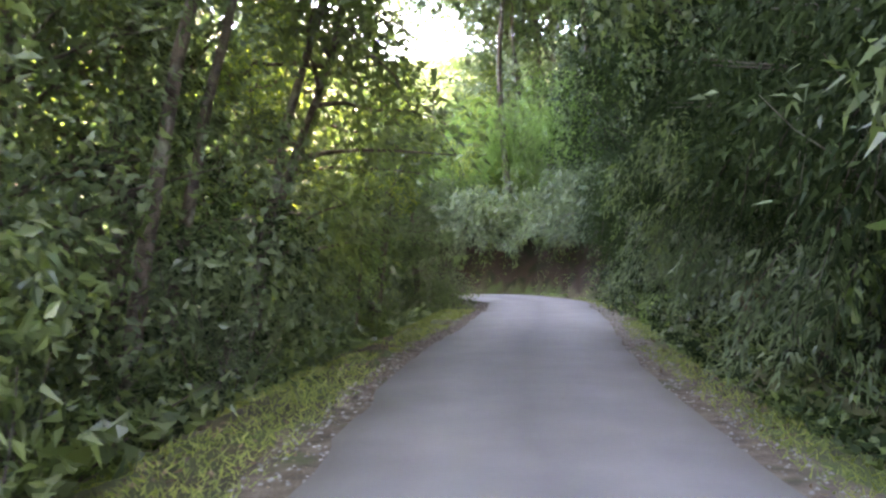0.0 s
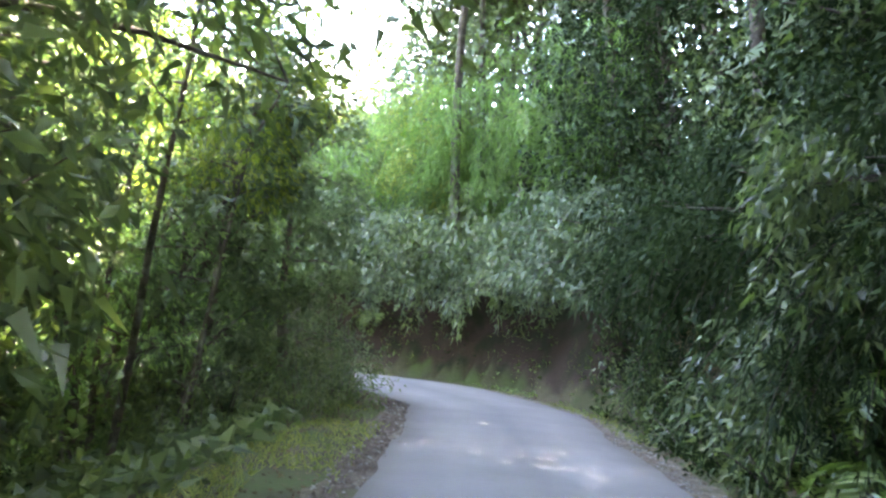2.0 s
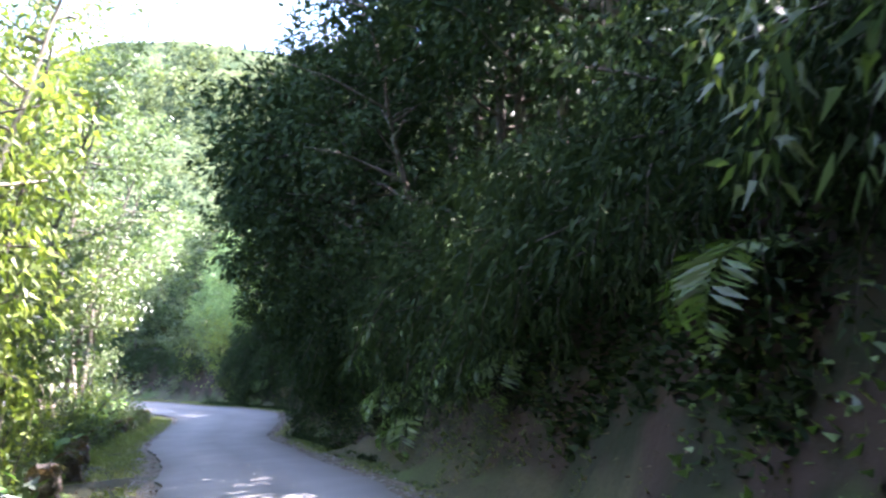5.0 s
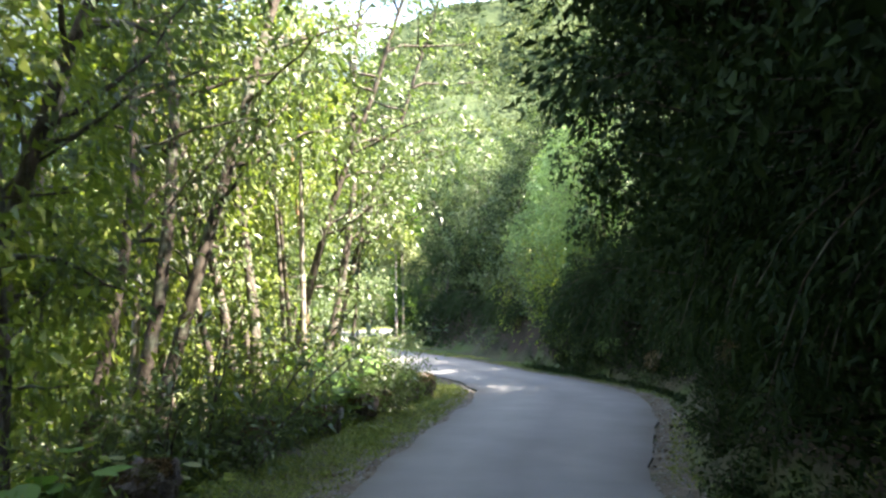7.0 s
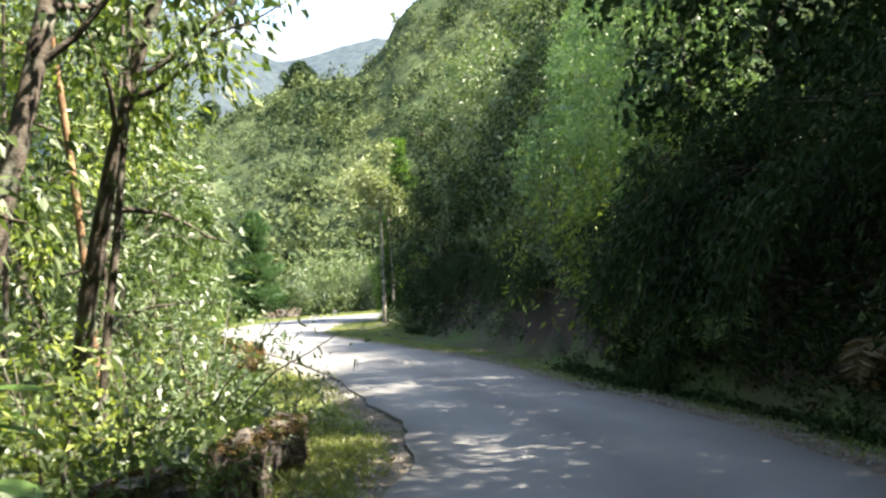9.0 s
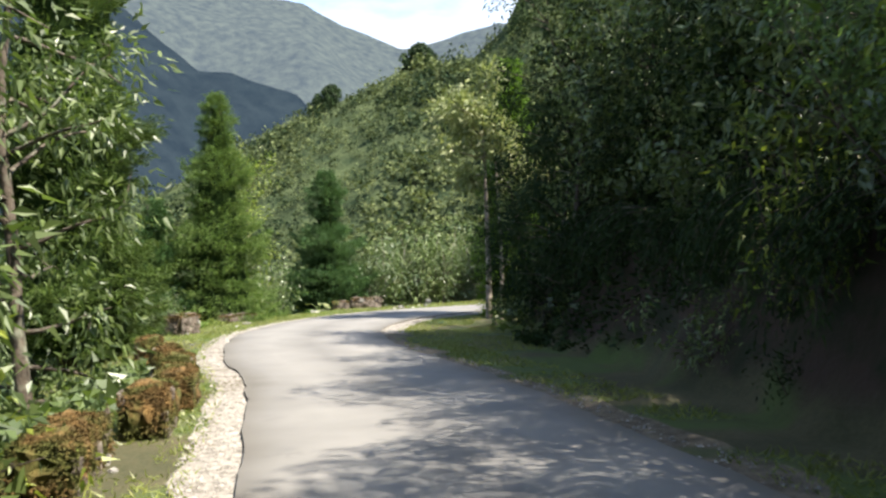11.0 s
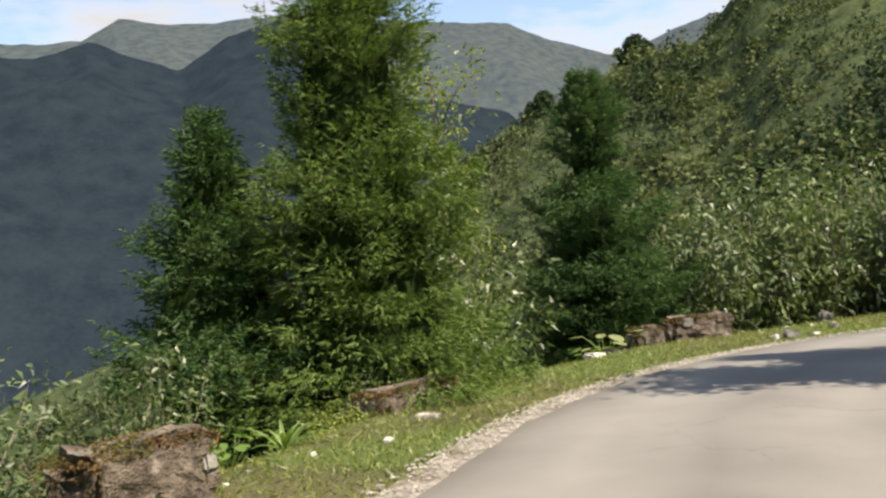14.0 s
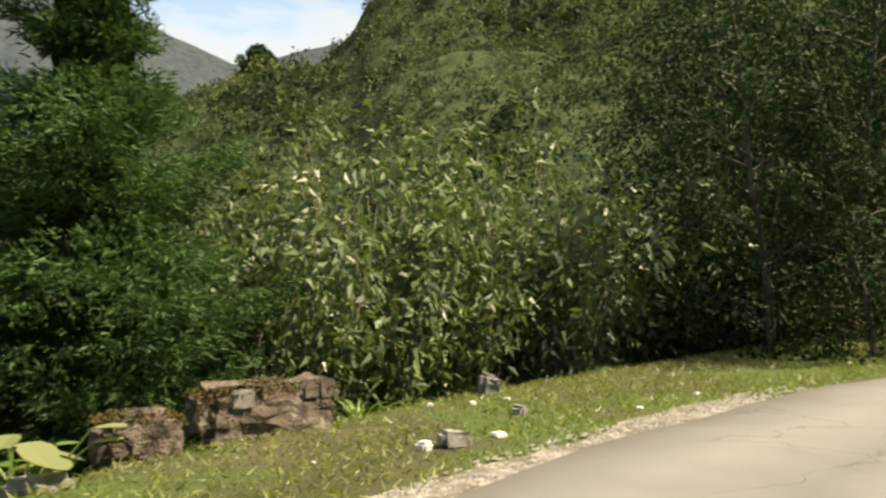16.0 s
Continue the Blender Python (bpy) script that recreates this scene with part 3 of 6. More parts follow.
def lump_tree(seed, height, radius, base, lumps, per, leaf, leaf_mat, bark=BARK, girth=0.14, width=0.45, top=0.8):
    """A full-leafed tree: rounded masses of outward-facing leaves on a trunk with limbs, dark gaps between them."""
    r = np.random.default_rng(seed)
    trunk = limb_path((0, 0, -0.3), (0, 0, 1), height * 0.9, r, 0.12, 9)
    wood = [tube(trunk, girth * np.linspace(1, 0.15, 10), 7)]
    u = (np.arange(lumps) + r.random(lumps)) / lumps
    z = base + (height - base) * u
    reach = radius * (0.35 + 0.75 * np.sin(np.pi * (0.1 + 0.82 * u) ** top)) * r.uniform(0.45, 1.12, lumps)
    az = np.arange(lumps) * 2.4 + r.normal(size=lumps) * 0.5
    axis = np.stack([np.interp(z / (height * 0.9) * 9, np.arange(10), trunk[:, k]) for k in range(2)], 1)
    c = np.stack([axis[:, 0] + np.cos(az) * reach, axis[:, 1] + np.sin(az) * reach, z + r.normal(size=lumps) * 0.2], 1)
    for i in range(0, lumps, 3):
        p = np.array([axis[i, 0], axis[i, 1], max(0.2, z[i] - 0.35 * reach[i])])
        wood.append(tube(np.array([p, (p * 0.4 + c[i] * 0.6) + [0, 0, 0.15], c[i]]), girth * np.array([0.28, 0.16, 0.05]), 4))
    size = radius * r.uniform(0.24, 0.46, lumps)
    way = unit(r.normal(size=(lumps, per, 3)) + unit(c - [0, 0, 0.45 * height])[:, None] * 0.8 + [0, 0, 0.35])
    pos = c[:, None] + way * [1, 1, 0.8] * size[:, None, None] * (0.55 + 0.55 * r.random((lumps, per, 1)))
    out = way.reshape(-1, 3)
    n = len(out)
    grow = unit(np.cross(out, r.normal(size=(n, 3))) + out * 0.35 + [0, 0, -0.45])
    side = unit(np.cross(grow, out) + r.normal(size=(n, 3)) * 0.35)
    L = (leaf * r.uniform(0.6, 1.25, n))[:, None]
    p0 = pos.reshape(-1, 3)
    tip, mid = p0 + grow * L, p0 + grow * L * 0.42
    W = L * width / 2
    h = n // 3
    lift = np.cross(side, grow) * W * 0.4
    q = np.stack([p0, mid + side * W + lift, tip, mid - side * W + lift], 1)[:h].reshape(-1, 3)
    i4 = np.arange(h)[:, None] * 4
    t = np.stack([mid + side * W, tip, p0 - side * W * 0.7], 1)[h:].reshape(-1, 3)
    v, f = joined([(q, np.concatenate([i4 + [0, 1, 2], i4 + [0, 2, 3]], 1).reshape(-1, 3)), (t, np.arange(len(t)).reshape(-1, 3))])
    wv, wf = joined(wood)
    return mesh_from("trunk", wv, wf, bark, True), mesh_from("crown", v, f, leaf_mat)


def plant(name, meshes, m, label, category, group=""):
    """A thing of its own out of shared part meshes."""
    root = new(name)
    root.empty_display_size = 0.2
    for part_name, me in meshes:
        ob = part_mesh(part_name, me, root)
        if part_name == "branchwork":
            ob["kind"] = "stuff"
    root.matrix_basis = m
    return tagged(root, label, category, group)


def stand(x, y, turn=0.0, size=1.0, sink=0.05, tilt=(0, 0)):
    return Matrix.Translation((x, y, ground_at(x, y) - sink)) @ Euler((radians(tilt[0]), radians(tilt[1]), radians(turn))).to_matrix().to_4x4() @ Matrix.Scale(size, 4)


def shrub_meshes(seed, height, spread_, stems, per, leaf, leaf_mat, bark=BARK, width=0.42, cluster=0.28):
    r = np.random.default_rng(seed)
    wood, cent = [], []
    for i in range(stems):
        az = r.uniform(0, 6.28)
        rad = r.uniform(0, 1) ** 0.6
        path = limb_path((0.15 * np.cos(az), 0.15 * np.sin(az), -0.1), (np.cos(az) * rad * spread_ / height * 1.1, np.sin(az) * rad * spread_ / height * 1.1, 1), height * r.uniform(0.55, 1.05), r, 0.25, 6, 0.02)
        wood.append(tube(path, 0.018 * np.linspace(1.2, 0.3, 7), 4))
        for k in range(1, 7):
            for j in range(2):
                cent.append(path[k] + r.normal(size=3) * 0.22 * spread_ / 1.2)
    cent = np.array(cent)
    cent[:, 2] = np.maximum(cent[:, 2], 0.08)
    v, f = crown_leaves(cent, per, cluster, leaf, leaf * width, r)
    wv, wf = joined(wood)
    return mesh_from("stems", wv, wf, bark, True), mesh_from("foliage", v, f, leaf_mat)


def frond(length, r, arch=0.9, leaflets=26, side_len=0.28, up=0.9):
    """A pinnate fern frond growing along +x, arching over."""
    u = np.linspace(0, 1, leaflets)
    ang = up - arch * 2.0 * u ** 1.2
    step = length / leaflets
    x, z = np.cumsum(np.cos(ang)) * step, np.cumsum(np.sin(ang)) * step
    p = np.stack([x, 0 * x, z], 1)
    t = unit(np.gradient(p, axis=0))
    ln = length * side_len * np.sin(np.pi * (0.12 + 0.86 * u)) ** 0.8
    pieces = [tube(p, 0.006 * np.linspace(1, 0.3, leaflets), 3)]
    for s in (-1, 1):
        way = t * 0.35 + np.array([0, s, -0.12])
        pieces.append(leaves(p, way + r.normal(size=p.shape) * 0.06, ln, np.full(leaflets, step * 1.15), 0.08, r))
    return joined(pieces)


def turned(vf, a, tilt=0.0):
    v, f = vf
    R = np.array(Euler((0, tilt, a)).to_matrix())
    return v @ R.T, f


def fern_mesh(seed, length, count, mat, arch=0.9, up=0.9, one_side=False):
    r = np.random.default_rng(seed)
    fr = []
    for i in range(count):
        a = r.uniform(-1.0, 1.0) if one_side else i * 2.4 + r.uniform(-0.3, 0.3)
        fr.append(turned(frond(length * r.uniform(0.7, 1.1), r, arch * r.uniform(0.8, 1.2), up=up * r.uniform(0.8, 1.2)), a))
    v, f = joined(fr)
    return mesh_from("fronds", v, f, mat)


def curtain_meshes(seed, drop, count, leaf, leaf_mat, width=0.2, per=7):
    """Hanging sprays that trail down from a bank: thin stems with drooping leaves, growing to +x."""
    r = np.random.default_rng(seed)
    wood, cent, outs = [], [], []
    for i in range(count):
        st = np.array([r.uniform(-0.3, 0.2), r.uniform(-0.9, 0.9), r.uniform(-0.2, 0.5)])
        path = limb_path(st, (r.uniform(0.5, 1.1), r.normal() * 0.3, r.uniform(0.1, 0.9)), drop * r.uniform(0.6, 1.1), r, 0.18, 8, 0.30)
        wood.append(tube(path, 0.012 * np.linspace(1.2, 0.3, 9), 3))
        cent += list(path[2:]) + list((path[2:-1] + path[3:]) / 2)
        outs += list(unit(np.gradient(path, axis=0))[2:]) * 2
    cent = np.array(cent)
    out = np.array(outs)[:len(cent)]
    v, f = crown_leaves(cent, per, 0.2, leaf, leaf * width, r, down=0.7, droop=0.25, out=out)
    wv, wf = joined(wood)
    return mesh_from("stems", wv, wf, BARK, True), mesh_from("foliage", v, f, leaf_mat)


def overhang_meshes(seed, reach, half, height, lumps, per, leaf, leaf_mat, width=0.5):
    """A thicket rooted on top of a bank that leans out to +x over the road, with trailing sprays below."""
    r = np.random.default_rng(seed)
    u = r.random(lumps) ** 0.8
    x, y = -0.7 + (reach + 0.7) * u, r.uniform(-half, half, lumps)
    low = -0.25 - 0.55 * u + 0.25 * r.normal(size=lumps)
    c = np.stack([x, y, low + (0.25 + height * (1 - 0.55 * u)) * r.random(lumps) ** 1.2], 1)
    wood = []
    for i in range(0, lumps, 2):
        st = np.array([-0.5, 0.6 * y[i], -0.3])
        wood.append(tube(np.array([st, 0.45 * st + 0.55 * c[i] + [0, 0, 0.3], c[i]]), 0.035 * np.array([1.0, 0.6, 0.25]), 4))
    size = r.uniform(0.3, 0.62, lumps)
    way = unit(r.normal(size=(lumps, per, 3)) + [0.35, 0, 0.1])
    base = c[:, None] + way * [1, 1, 0.8] * size[:, None, None] * (0.5 + 0.6 * r.random((lumps, per, 1)))
    grow = way * 0.5 + r.normal(size=way.shape) * 0.45 + [0.15, 0, -0.6]
    n = lumps * per
    ln = leaf * r.uniform(0.6, 1.25, n)
    h = n // 3
    b, g = base.reshape(-1, 3), grow.reshape(-1, 3)
    pieces = [leaves(b[:h], g[:h], ln[:h], ln[:h] * width, 0.2, r, 0.2), blades(b[h:], g[h:], ln[h:], ln[h:] * width * 0.85, r, 0.2)]
    for i in range(9):
        st = np.array([r.uniform(0.4, 0.95) * reach, r.uniform(-half, half), -0.5])
        path = limb_path(st, (0.5, r.normal() * 0.3, -0.3), r.uniform(0.7, 1.5), r, 0.2, 6, 0.35)
        wood.append(tube(path, 0.008 * np.linspace(1.2, 0.3, 7), 3))
        pieces.append(crown_leaves(path, 9, 0.13, leaf, leaf * width, r, down=0.8, droop=0.25))
    wv, wf = joined(wood)
    v, f = joined(pieces)
    return mesh_from("stems", wv, wf, BARK, True), mesh_from("foliage", v, f, leaf_mat)


def bamboo_meshes(seed, height, culms, leaf, leaf_mat, lean=0.45):
    """A clump of thin culms that arch over to +x, hung with narrow leaves."""
    r = np.random.default_rng(seed)
    wood, cent = [], []
    for i in range(culms):
        a = r.uniform(-1.5, 1.5)
        st = np.array([r.uniform(-0.5, 0.5), r.uniform(-0.8, 0.8), -0.2])
        path = limb_path(st, (lean * np.cos(a), lean * np.sin(a), 1), height * r.uniform(0.75, 1.15), r, 0.06, 12, 0.0)
        k = np.linspace(0, 1, 13)[:, None] ** 2.2
        path = path + k * np.array([np.cos(a) * 1.3, np.sin(a) * 1.1, -1.5]) * height / 6
        wood.append(tube(path, 0.016 * np.linspace(1.2, 0.25, 13), 4))
        for j in range(3, 13):
            for q in range(4):
                cent.append(path[j] + r.normal(size=3) * [0.3, 0.3, 0.2])
    cent = np.array(cent)
    v, f = crown_leaves(cent, 10, 0.26, leaf, leaf * 0.13, r, down=0.9, droop=0.35)
    wv, wf = joined(wood)
    return mesh_from("culms", wv, wf, FERN, True), mesh_from("foliage", v, f, leaf_mat)


def conifer_meshes(seed, height, radius, mat, tiers=34, power=0.8, neck=0.0, density=1.0, fine=1.0, core_size=0.6, neck_at=0.52, low=0.02):
    """A cedar-like conifer: lumpy whorls of drooping feathery sprays with gaps between, to the ground."""
    r = np.random.default_rng(seed)
    trunk = limb_path((0, 0, -0.3), (0, 0, 1), height + 0.2, r, 0.03, 9)
    wood = []
    base, way, ln = [], [], []
    for i in range(tiers):
        u = (i + r.random() * 0.6) / tiers
        z = height * (low + (0.99 - low) * u)
        waist = 1 - neck * np.exp(-((u - neck_at) / 0.08) ** 2)
        reach = radius * (1 - u) ** power * waist * (0.9 + 0.22 * np.sin(u * 23 + seed)) + 0.12
        k = max(6, int(13 * (1 - u) ** 0.5))
        a0 = r.uniform(0, 6.28)
        for j in range(k):
            a = a0 + 6.283 * j / k + r.normal() * 0.2
            L = reach * r.uniform(0.76, 1.08)
            w = np.array([np.cos(a), np.sin(a), 0.25 + 0.8 * u])
            path = limb_path((0, 0, z), w, L, r, 0.12, 6, 0.06)
            path[-1] += [0, 0, 0.10 * L]
            if i % 2 == 0:
                wood.append(tube(path, 0.010 * height / 8 * np.linspace(1.3, 0.3, 7), 3))
            tufts = int((9 + 16 * L) * density)
            q = (0.3 + 0.7 * r.random(tufts) ** 0.6) * 6
            p = np.stack([np.interp(q, np.arange(7), path[:, c]) for c in range(3)], 1)
            out = unit(path[-1] - path[0])
            sd = unit(np.cross(out, [0, 0, 1.0]))
            off = r.normal(size=(tufts, 1)) * 0.2 * L * (1.15 - q[:, None] / 8)
            p = p + sd * off + r.normal(size=(tufts, 3)) * 0.07
            tw = unit(out * 0.8 + sd * np.sign(off) * 0.5 + r.normal(size=(tufts, 3)) * 0.3 + [0, 0, 0.1])
            n = 6
            along_ = r.random((tufts, n, 1))
            size = fine * r.uniform(0.16, 0.32, (tufts, 1, 1))
            base.append((p[:, None] + tw[:, None] * along_ * size).reshape(-1, 3))
            way.append((tw[:, None] * 1.2 + r.normal(size=(tufts, n, 3)) * 0.36 + [0, 0, -0.18]).reshape(-1, 3))
            ln.append((size * r.uniform(0.45, 1.0, (tufts, n, 1))).ravel())
    base, way, ln = np.concatenate(base), np.concatenate(way), np.concatenate(ln)
    v, f = blades(base, way, ln, ln * 0.21, r, 0.25)
    # Near-black inner shell: the shade seen between sprays is put into its colour.
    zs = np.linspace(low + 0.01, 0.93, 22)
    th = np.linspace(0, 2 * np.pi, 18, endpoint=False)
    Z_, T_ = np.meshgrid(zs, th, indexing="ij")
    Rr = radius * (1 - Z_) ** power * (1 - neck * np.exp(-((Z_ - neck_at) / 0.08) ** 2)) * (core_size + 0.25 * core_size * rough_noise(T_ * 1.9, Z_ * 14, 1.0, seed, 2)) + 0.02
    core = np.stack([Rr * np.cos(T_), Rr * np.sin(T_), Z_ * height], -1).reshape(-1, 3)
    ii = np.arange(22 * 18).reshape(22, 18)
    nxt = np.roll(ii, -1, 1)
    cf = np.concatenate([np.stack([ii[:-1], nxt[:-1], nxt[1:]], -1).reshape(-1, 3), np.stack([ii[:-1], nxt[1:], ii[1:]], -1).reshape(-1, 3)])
    tv, tf = tube(trunk, 0.017 * height * np.linspace(1, 0.08, 10), 8)
    wv, wf = joined(wood)
    return mesh_from("trunk", tv, tf, BARK, True), mesh_from("branchwork", wv, wf, BARK, True), mesh_from("crown", v, f, mat), mesh_from("inner_crown", core, cf, NEEDLE_SHADE)


TP = lambda ms: [("trunk", ms[0]), ("crown", ms[1])]
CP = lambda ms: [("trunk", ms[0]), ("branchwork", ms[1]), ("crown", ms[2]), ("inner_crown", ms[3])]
SP = lambda ms: [("branchwork", ms[0]), ("foliage", ms[1])]

slender = [TP(tree_meshes(100 + i, h, b, sp, 18, 13, 0.18, bk, lm, g, cluster=0.46, width=0.52))
           for i, (h, b, sp, bk, lm, g) in enumerate([(11, 1.8, 2.0, BARK, LEAF, 0.11), (13, 3.0, 2.2, PALE_BARK, LEAF_BRIGHT, 0.13), (9, 1.5, 1.9, BARK, LEAF_BLUE, 0.09),
                                                       (12, 2.2, 2.1, BARK, LEAF_BRIGHT, 0.10), (16, 4.5, 2.7, BARK, LEAF, 0.15)])]
spreading = [TP(tree_meshes(140 + i, h, b, sp, 18, 16, 0.24, BARK, lm, g, lean=ln, cluster=0.5, rise=0.25, width=0.5))
             for i, (h, b, sp, lm, g, ln) in enumerate([(8, 2.0, 3.2, LEAF_DARK_SHADE, 0.16, (0.25, 0)), (9, 2.5, 3.4, LEAF, 0.17, (0.35, 0)), (7, 1.2, 2.8, LEAF_BLUE, 0.13, (0.3, 0))])]
bushy = [TP(lump_tree(180 + i, 9.0, 2.5, 0.4, 90, 66, 0.29, lm, width=0.62)) for i, lm in enumerate([LEAF_DARK_SHADE, LEAF, LEAF_BLUE, LEAF_BRIGHT])]
bushy_fine = [TP(lump_tree(185 + i, 9.0, 2.4, 0.4, 88, 92, 0.18, lm, width=0.6)) for i, lm in enumerate([LEAF_DARK_SHADE, LEAF, LEAF_BLUE, LEAF_BRIGHT])]
bushy_lit = [TP(lump_tree(195 + i, 9.0, 2.4, 0.4, 88, 92, 0.18, lm, width=0.6)) for i, lm in enumerate([LEAF_LIT, LEAF])]
LABEL_LIT = ["bushy tree leafed to the ground, sunlight put into its green", "bushy green tree leafed to the ground"]
LABEL_BUSHY = ["dark bushy tree leafed to the ground", "bushy green tree leafed to the ground", "bushy grey-green tree leafed to the ground", "bushy bright green tree leafed to the ground"]
shrubs = [SP(shrub_meshes(170 + i, h, sp, st, per, lf, lm, width=w))
          for i, (h, sp, st, per, lf, lm, w) in enumerate([(1.6, 1.2, 9, 8, 0.14, LEAF, 0.45), (2.4, 1.4, 11, 7, 0.15, LEAF_BRIGHT, 0.4), (1.0, 0.9, 8, 8, 0.10, LEAF_DARK_SHADE, 0.5),
                                                            (2.8, 1.2, 9, 7, 0.16, LEAF_BLUE, 0.36), (0.6, 0.7, 7, 8, 0.09, LEAF_BRIGHT, 0.55)])]
curtains = [SP(curtain_meshes(200 + i, dr, 12, lf, lm, w, 14))
            for i, (dr, lf, lm, w) in enumerate([(2.4, 0.13, LEAF_DARK_SHADE, 0.30), (3.0, 0.20, BAMBOO, 0.14), (2.0, 0.12, LEAF_BLUE, 0.36), (2.6, 0.12, LEAF_DARK_SHADE, 0.38)])]
overhangs = [SP(overhang_meshes(240 + i, rc, 1.5, hh, 44, pr, lf, lm, w))
             for i, (rc, hh, lf, lm, w, pr) in enumerate([(2.4, 2.2, 0.11, LEAF_DARK_SHADE, 0.42, 120), (2.9, 2.4, 0.14, LEAF_BLUE, 0.42, 84), (2.2, 1.8, 0.15, LEAF_DARK_SHADE, 0.25, 90), (2.8, 2.2, 0.15, LEAF, 0.42, 78)])]
bamboos = [SP(bamboo_meshes(250 + i, h, 12, 0.24, BAMBOO)) for i, h in enumerate((5.2, 6.4))]
LABEL_OVER = ["dark thicket leaning out over the bank", "grey-green thicket overhanging the bank", "dark narrow-leaved thicket overhanging the bank", "green thicket leaning over the bank"]
LABEL_BAMBOO = ["bright green bamboo clump arching over the bank", "tall bright green bamboo clump arching over the bank"]
ferns = [[("frond_rosette", fern_mesh(230, 0.8, 9, FERN))], [("frond_rosette", fern_mesh(231, 1.1, 8, FERN, 1.0))]]
hanging_ferns = [[("frond_rosette", fern_mesh(235, 1.3, 5, FERN, 1.25, 0.5, True))], [("frond_rosette", fern_mesh(236, 1.0, 6, FERN_DRY, 1.3, 0.4, True))]]

LABELS = {"slender": ["slender tree with dark bark and green leaves", "tall slender pale-barked tree with bright leaves", "small tree with grey-green leaves", "slender tree with sunlit yellow-green leaves", "tall dark-barked tree with a high crown"],
          "shrub": ["dense leafy green shrub beside the road", "tall bright green shrub on the verge", "low dark green shrub", "tall grey-green shrub with narrow leaves", "low bright green weeds on the verge"],
          "curtain": ["dark foliage trailing down the steep bank", "feathery bright bamboo trailing over the bank", "grey-green branches hanging over the bank", "dark leafy branches hanging from the bank"]}


def scatter(kind, stock, count, s_range, d_range, sizes, seed, group, face=None, name=None, labels=None, pick=None, sink=0.1, keep=None):
    """Things of one kind along a stretch of the road; d is metres beyond the road's edge (negative: to the left)."""
    r = np.random.default_rng(seed)
    for i in range(count):
        s = s_range[0] + (s_range[1] - s_range[0]) * (i + r.random()) / count
        side = -1 if d_range[0] < 0 else 1
        edge = stretch_of(WIDTH_L, s) if side < 0 else stretch_of(WIDTH_R, s) + max(0, stretch_of(VERGE_R, s) - 1.1)
        d = r.uniform(*d_range) + side * edge
        x, y, _ = at(s, d)
        ns, nd, _ = nearest(np.array([x]), np.array([y]))
        if abs(nd[0]) < abs(d) - 0.6 or (nd[0] > 0) != (d > 0):
            continue
        if keep and not keep(x, y):
            continue
        k = int(r.choice(pick)) if pick else int(r.integers(len(stock)))
        if face is None:
            turn = r.uniform(0, 360)
        else:
            a = at(ns[0], 0)
            turn = math.degrees(math.atan2(a[1] - y, a[0] - x)) + r.uniform(-35, 35) + face
        m = stand(x, y, turn, r.uniform(*sizes), sink)
        plant(name or kind, stock[k], m, (labels or LABELS[kind])[k], name.replace("_", " ") if name else kind, group)


poles = [TP(tree_meshes(150 + i, h, b, 1.5, 14, 12, 0.17, bk, lm, g, cluster=0.42, width=0.5, wander=0.035)) for i, (h, b, bk, lm, g) in enumerate([(13, 6.5, RUSSET_BARK, LEAF, 0.085), (12, 5.5, BARK, LEAF_BRIGHT, 0.075), (14, 7.5, PALE_BARK, LEAF_BRIGHT, 0.09)])]
LABELS["pole"] = ["straight slim tree with reddish-brown bark", "straight slim dark-barked tree with a sunlit crown", "straight slim pale-barked tree with a high sunlit crown"]
# Crowns mostly above view, added to keep sun off the road and wood.
shade_canopy = [TP(tree_meshes(160 + i, h, b, 5.6, 18, 70, 0.19, BARK, lm, 0.17, lean=(0.12, 0), cluster=1.0, rise=0.15, width=0.65, simple=True))
          for i, (h, b, lm) in enumerate([(15, 11, LEAF), (16, 12, LEAF_DARK_SHADE)])]
LABELS["shade_canopy"] = ["added tall tree, wide crown above view to shade the road", "added tall dark tree, wide crown above view to shade the road"]

# the wood below the road
scatter("slender", slender, 15, (-8, 17), (-8, -3.3), (0.7, 1.05), 1, "trees of the wood", name="tree", pick=[0, 2, 2, 4])
scatter("slender", slender, 11, (17, 41), (-9, -4.0), (0.7, 1.0), 31, "trees of the wood", name="tree", pick=[0, 2, 2, 4])
scatter("slender", slender, 8, (-4, 46), (-14, -8), (0.9, 1.2), 2, "trees of the wood", name="tree", pick=[0, 0, 2, 4, 3])
scatter("slender", slender, 18, (44, 63), (-8, -2.6), (0.65, 1.0), 3, "trees of the wood", name="tree", pick=[1, 1, 3, 3, 0, 4])
scatter("slender", slender, 13, (63, 86), (-8, -2.8), (0.65, 1.0), 82, "trees of the wood", name="tree", pick=[0, 1, 2, 4, 3])
scatter("slender", slender, 8, (46, 88), (-14, -8), (0.8, 1.1), 4, "trees of the wood", name="tree", pick=[1, 3, 3, 0])
scatter("bushy", bushy_fine, 11, (-3, 15), (-7.5, -3.8), (0.8, 1.1), 83, "trees of the wood", name="tree", labels=LABEL_BUSHY, pick=[0, 1, 2, 2])
scatter("shade_canopy", shade_canopy, 4, (-8, 8), (-7.0, -4.6), (0.85, 1.0), 8, "trees of the wood", face=0, name="tree", pick=[0])
scatter("shade_canopy", shade_canopy, 3, (8, 17), (-4.4, -3.2), (0.75, 0.85), 84, "trees of the wood", face=0, name="tree", pick=[0])
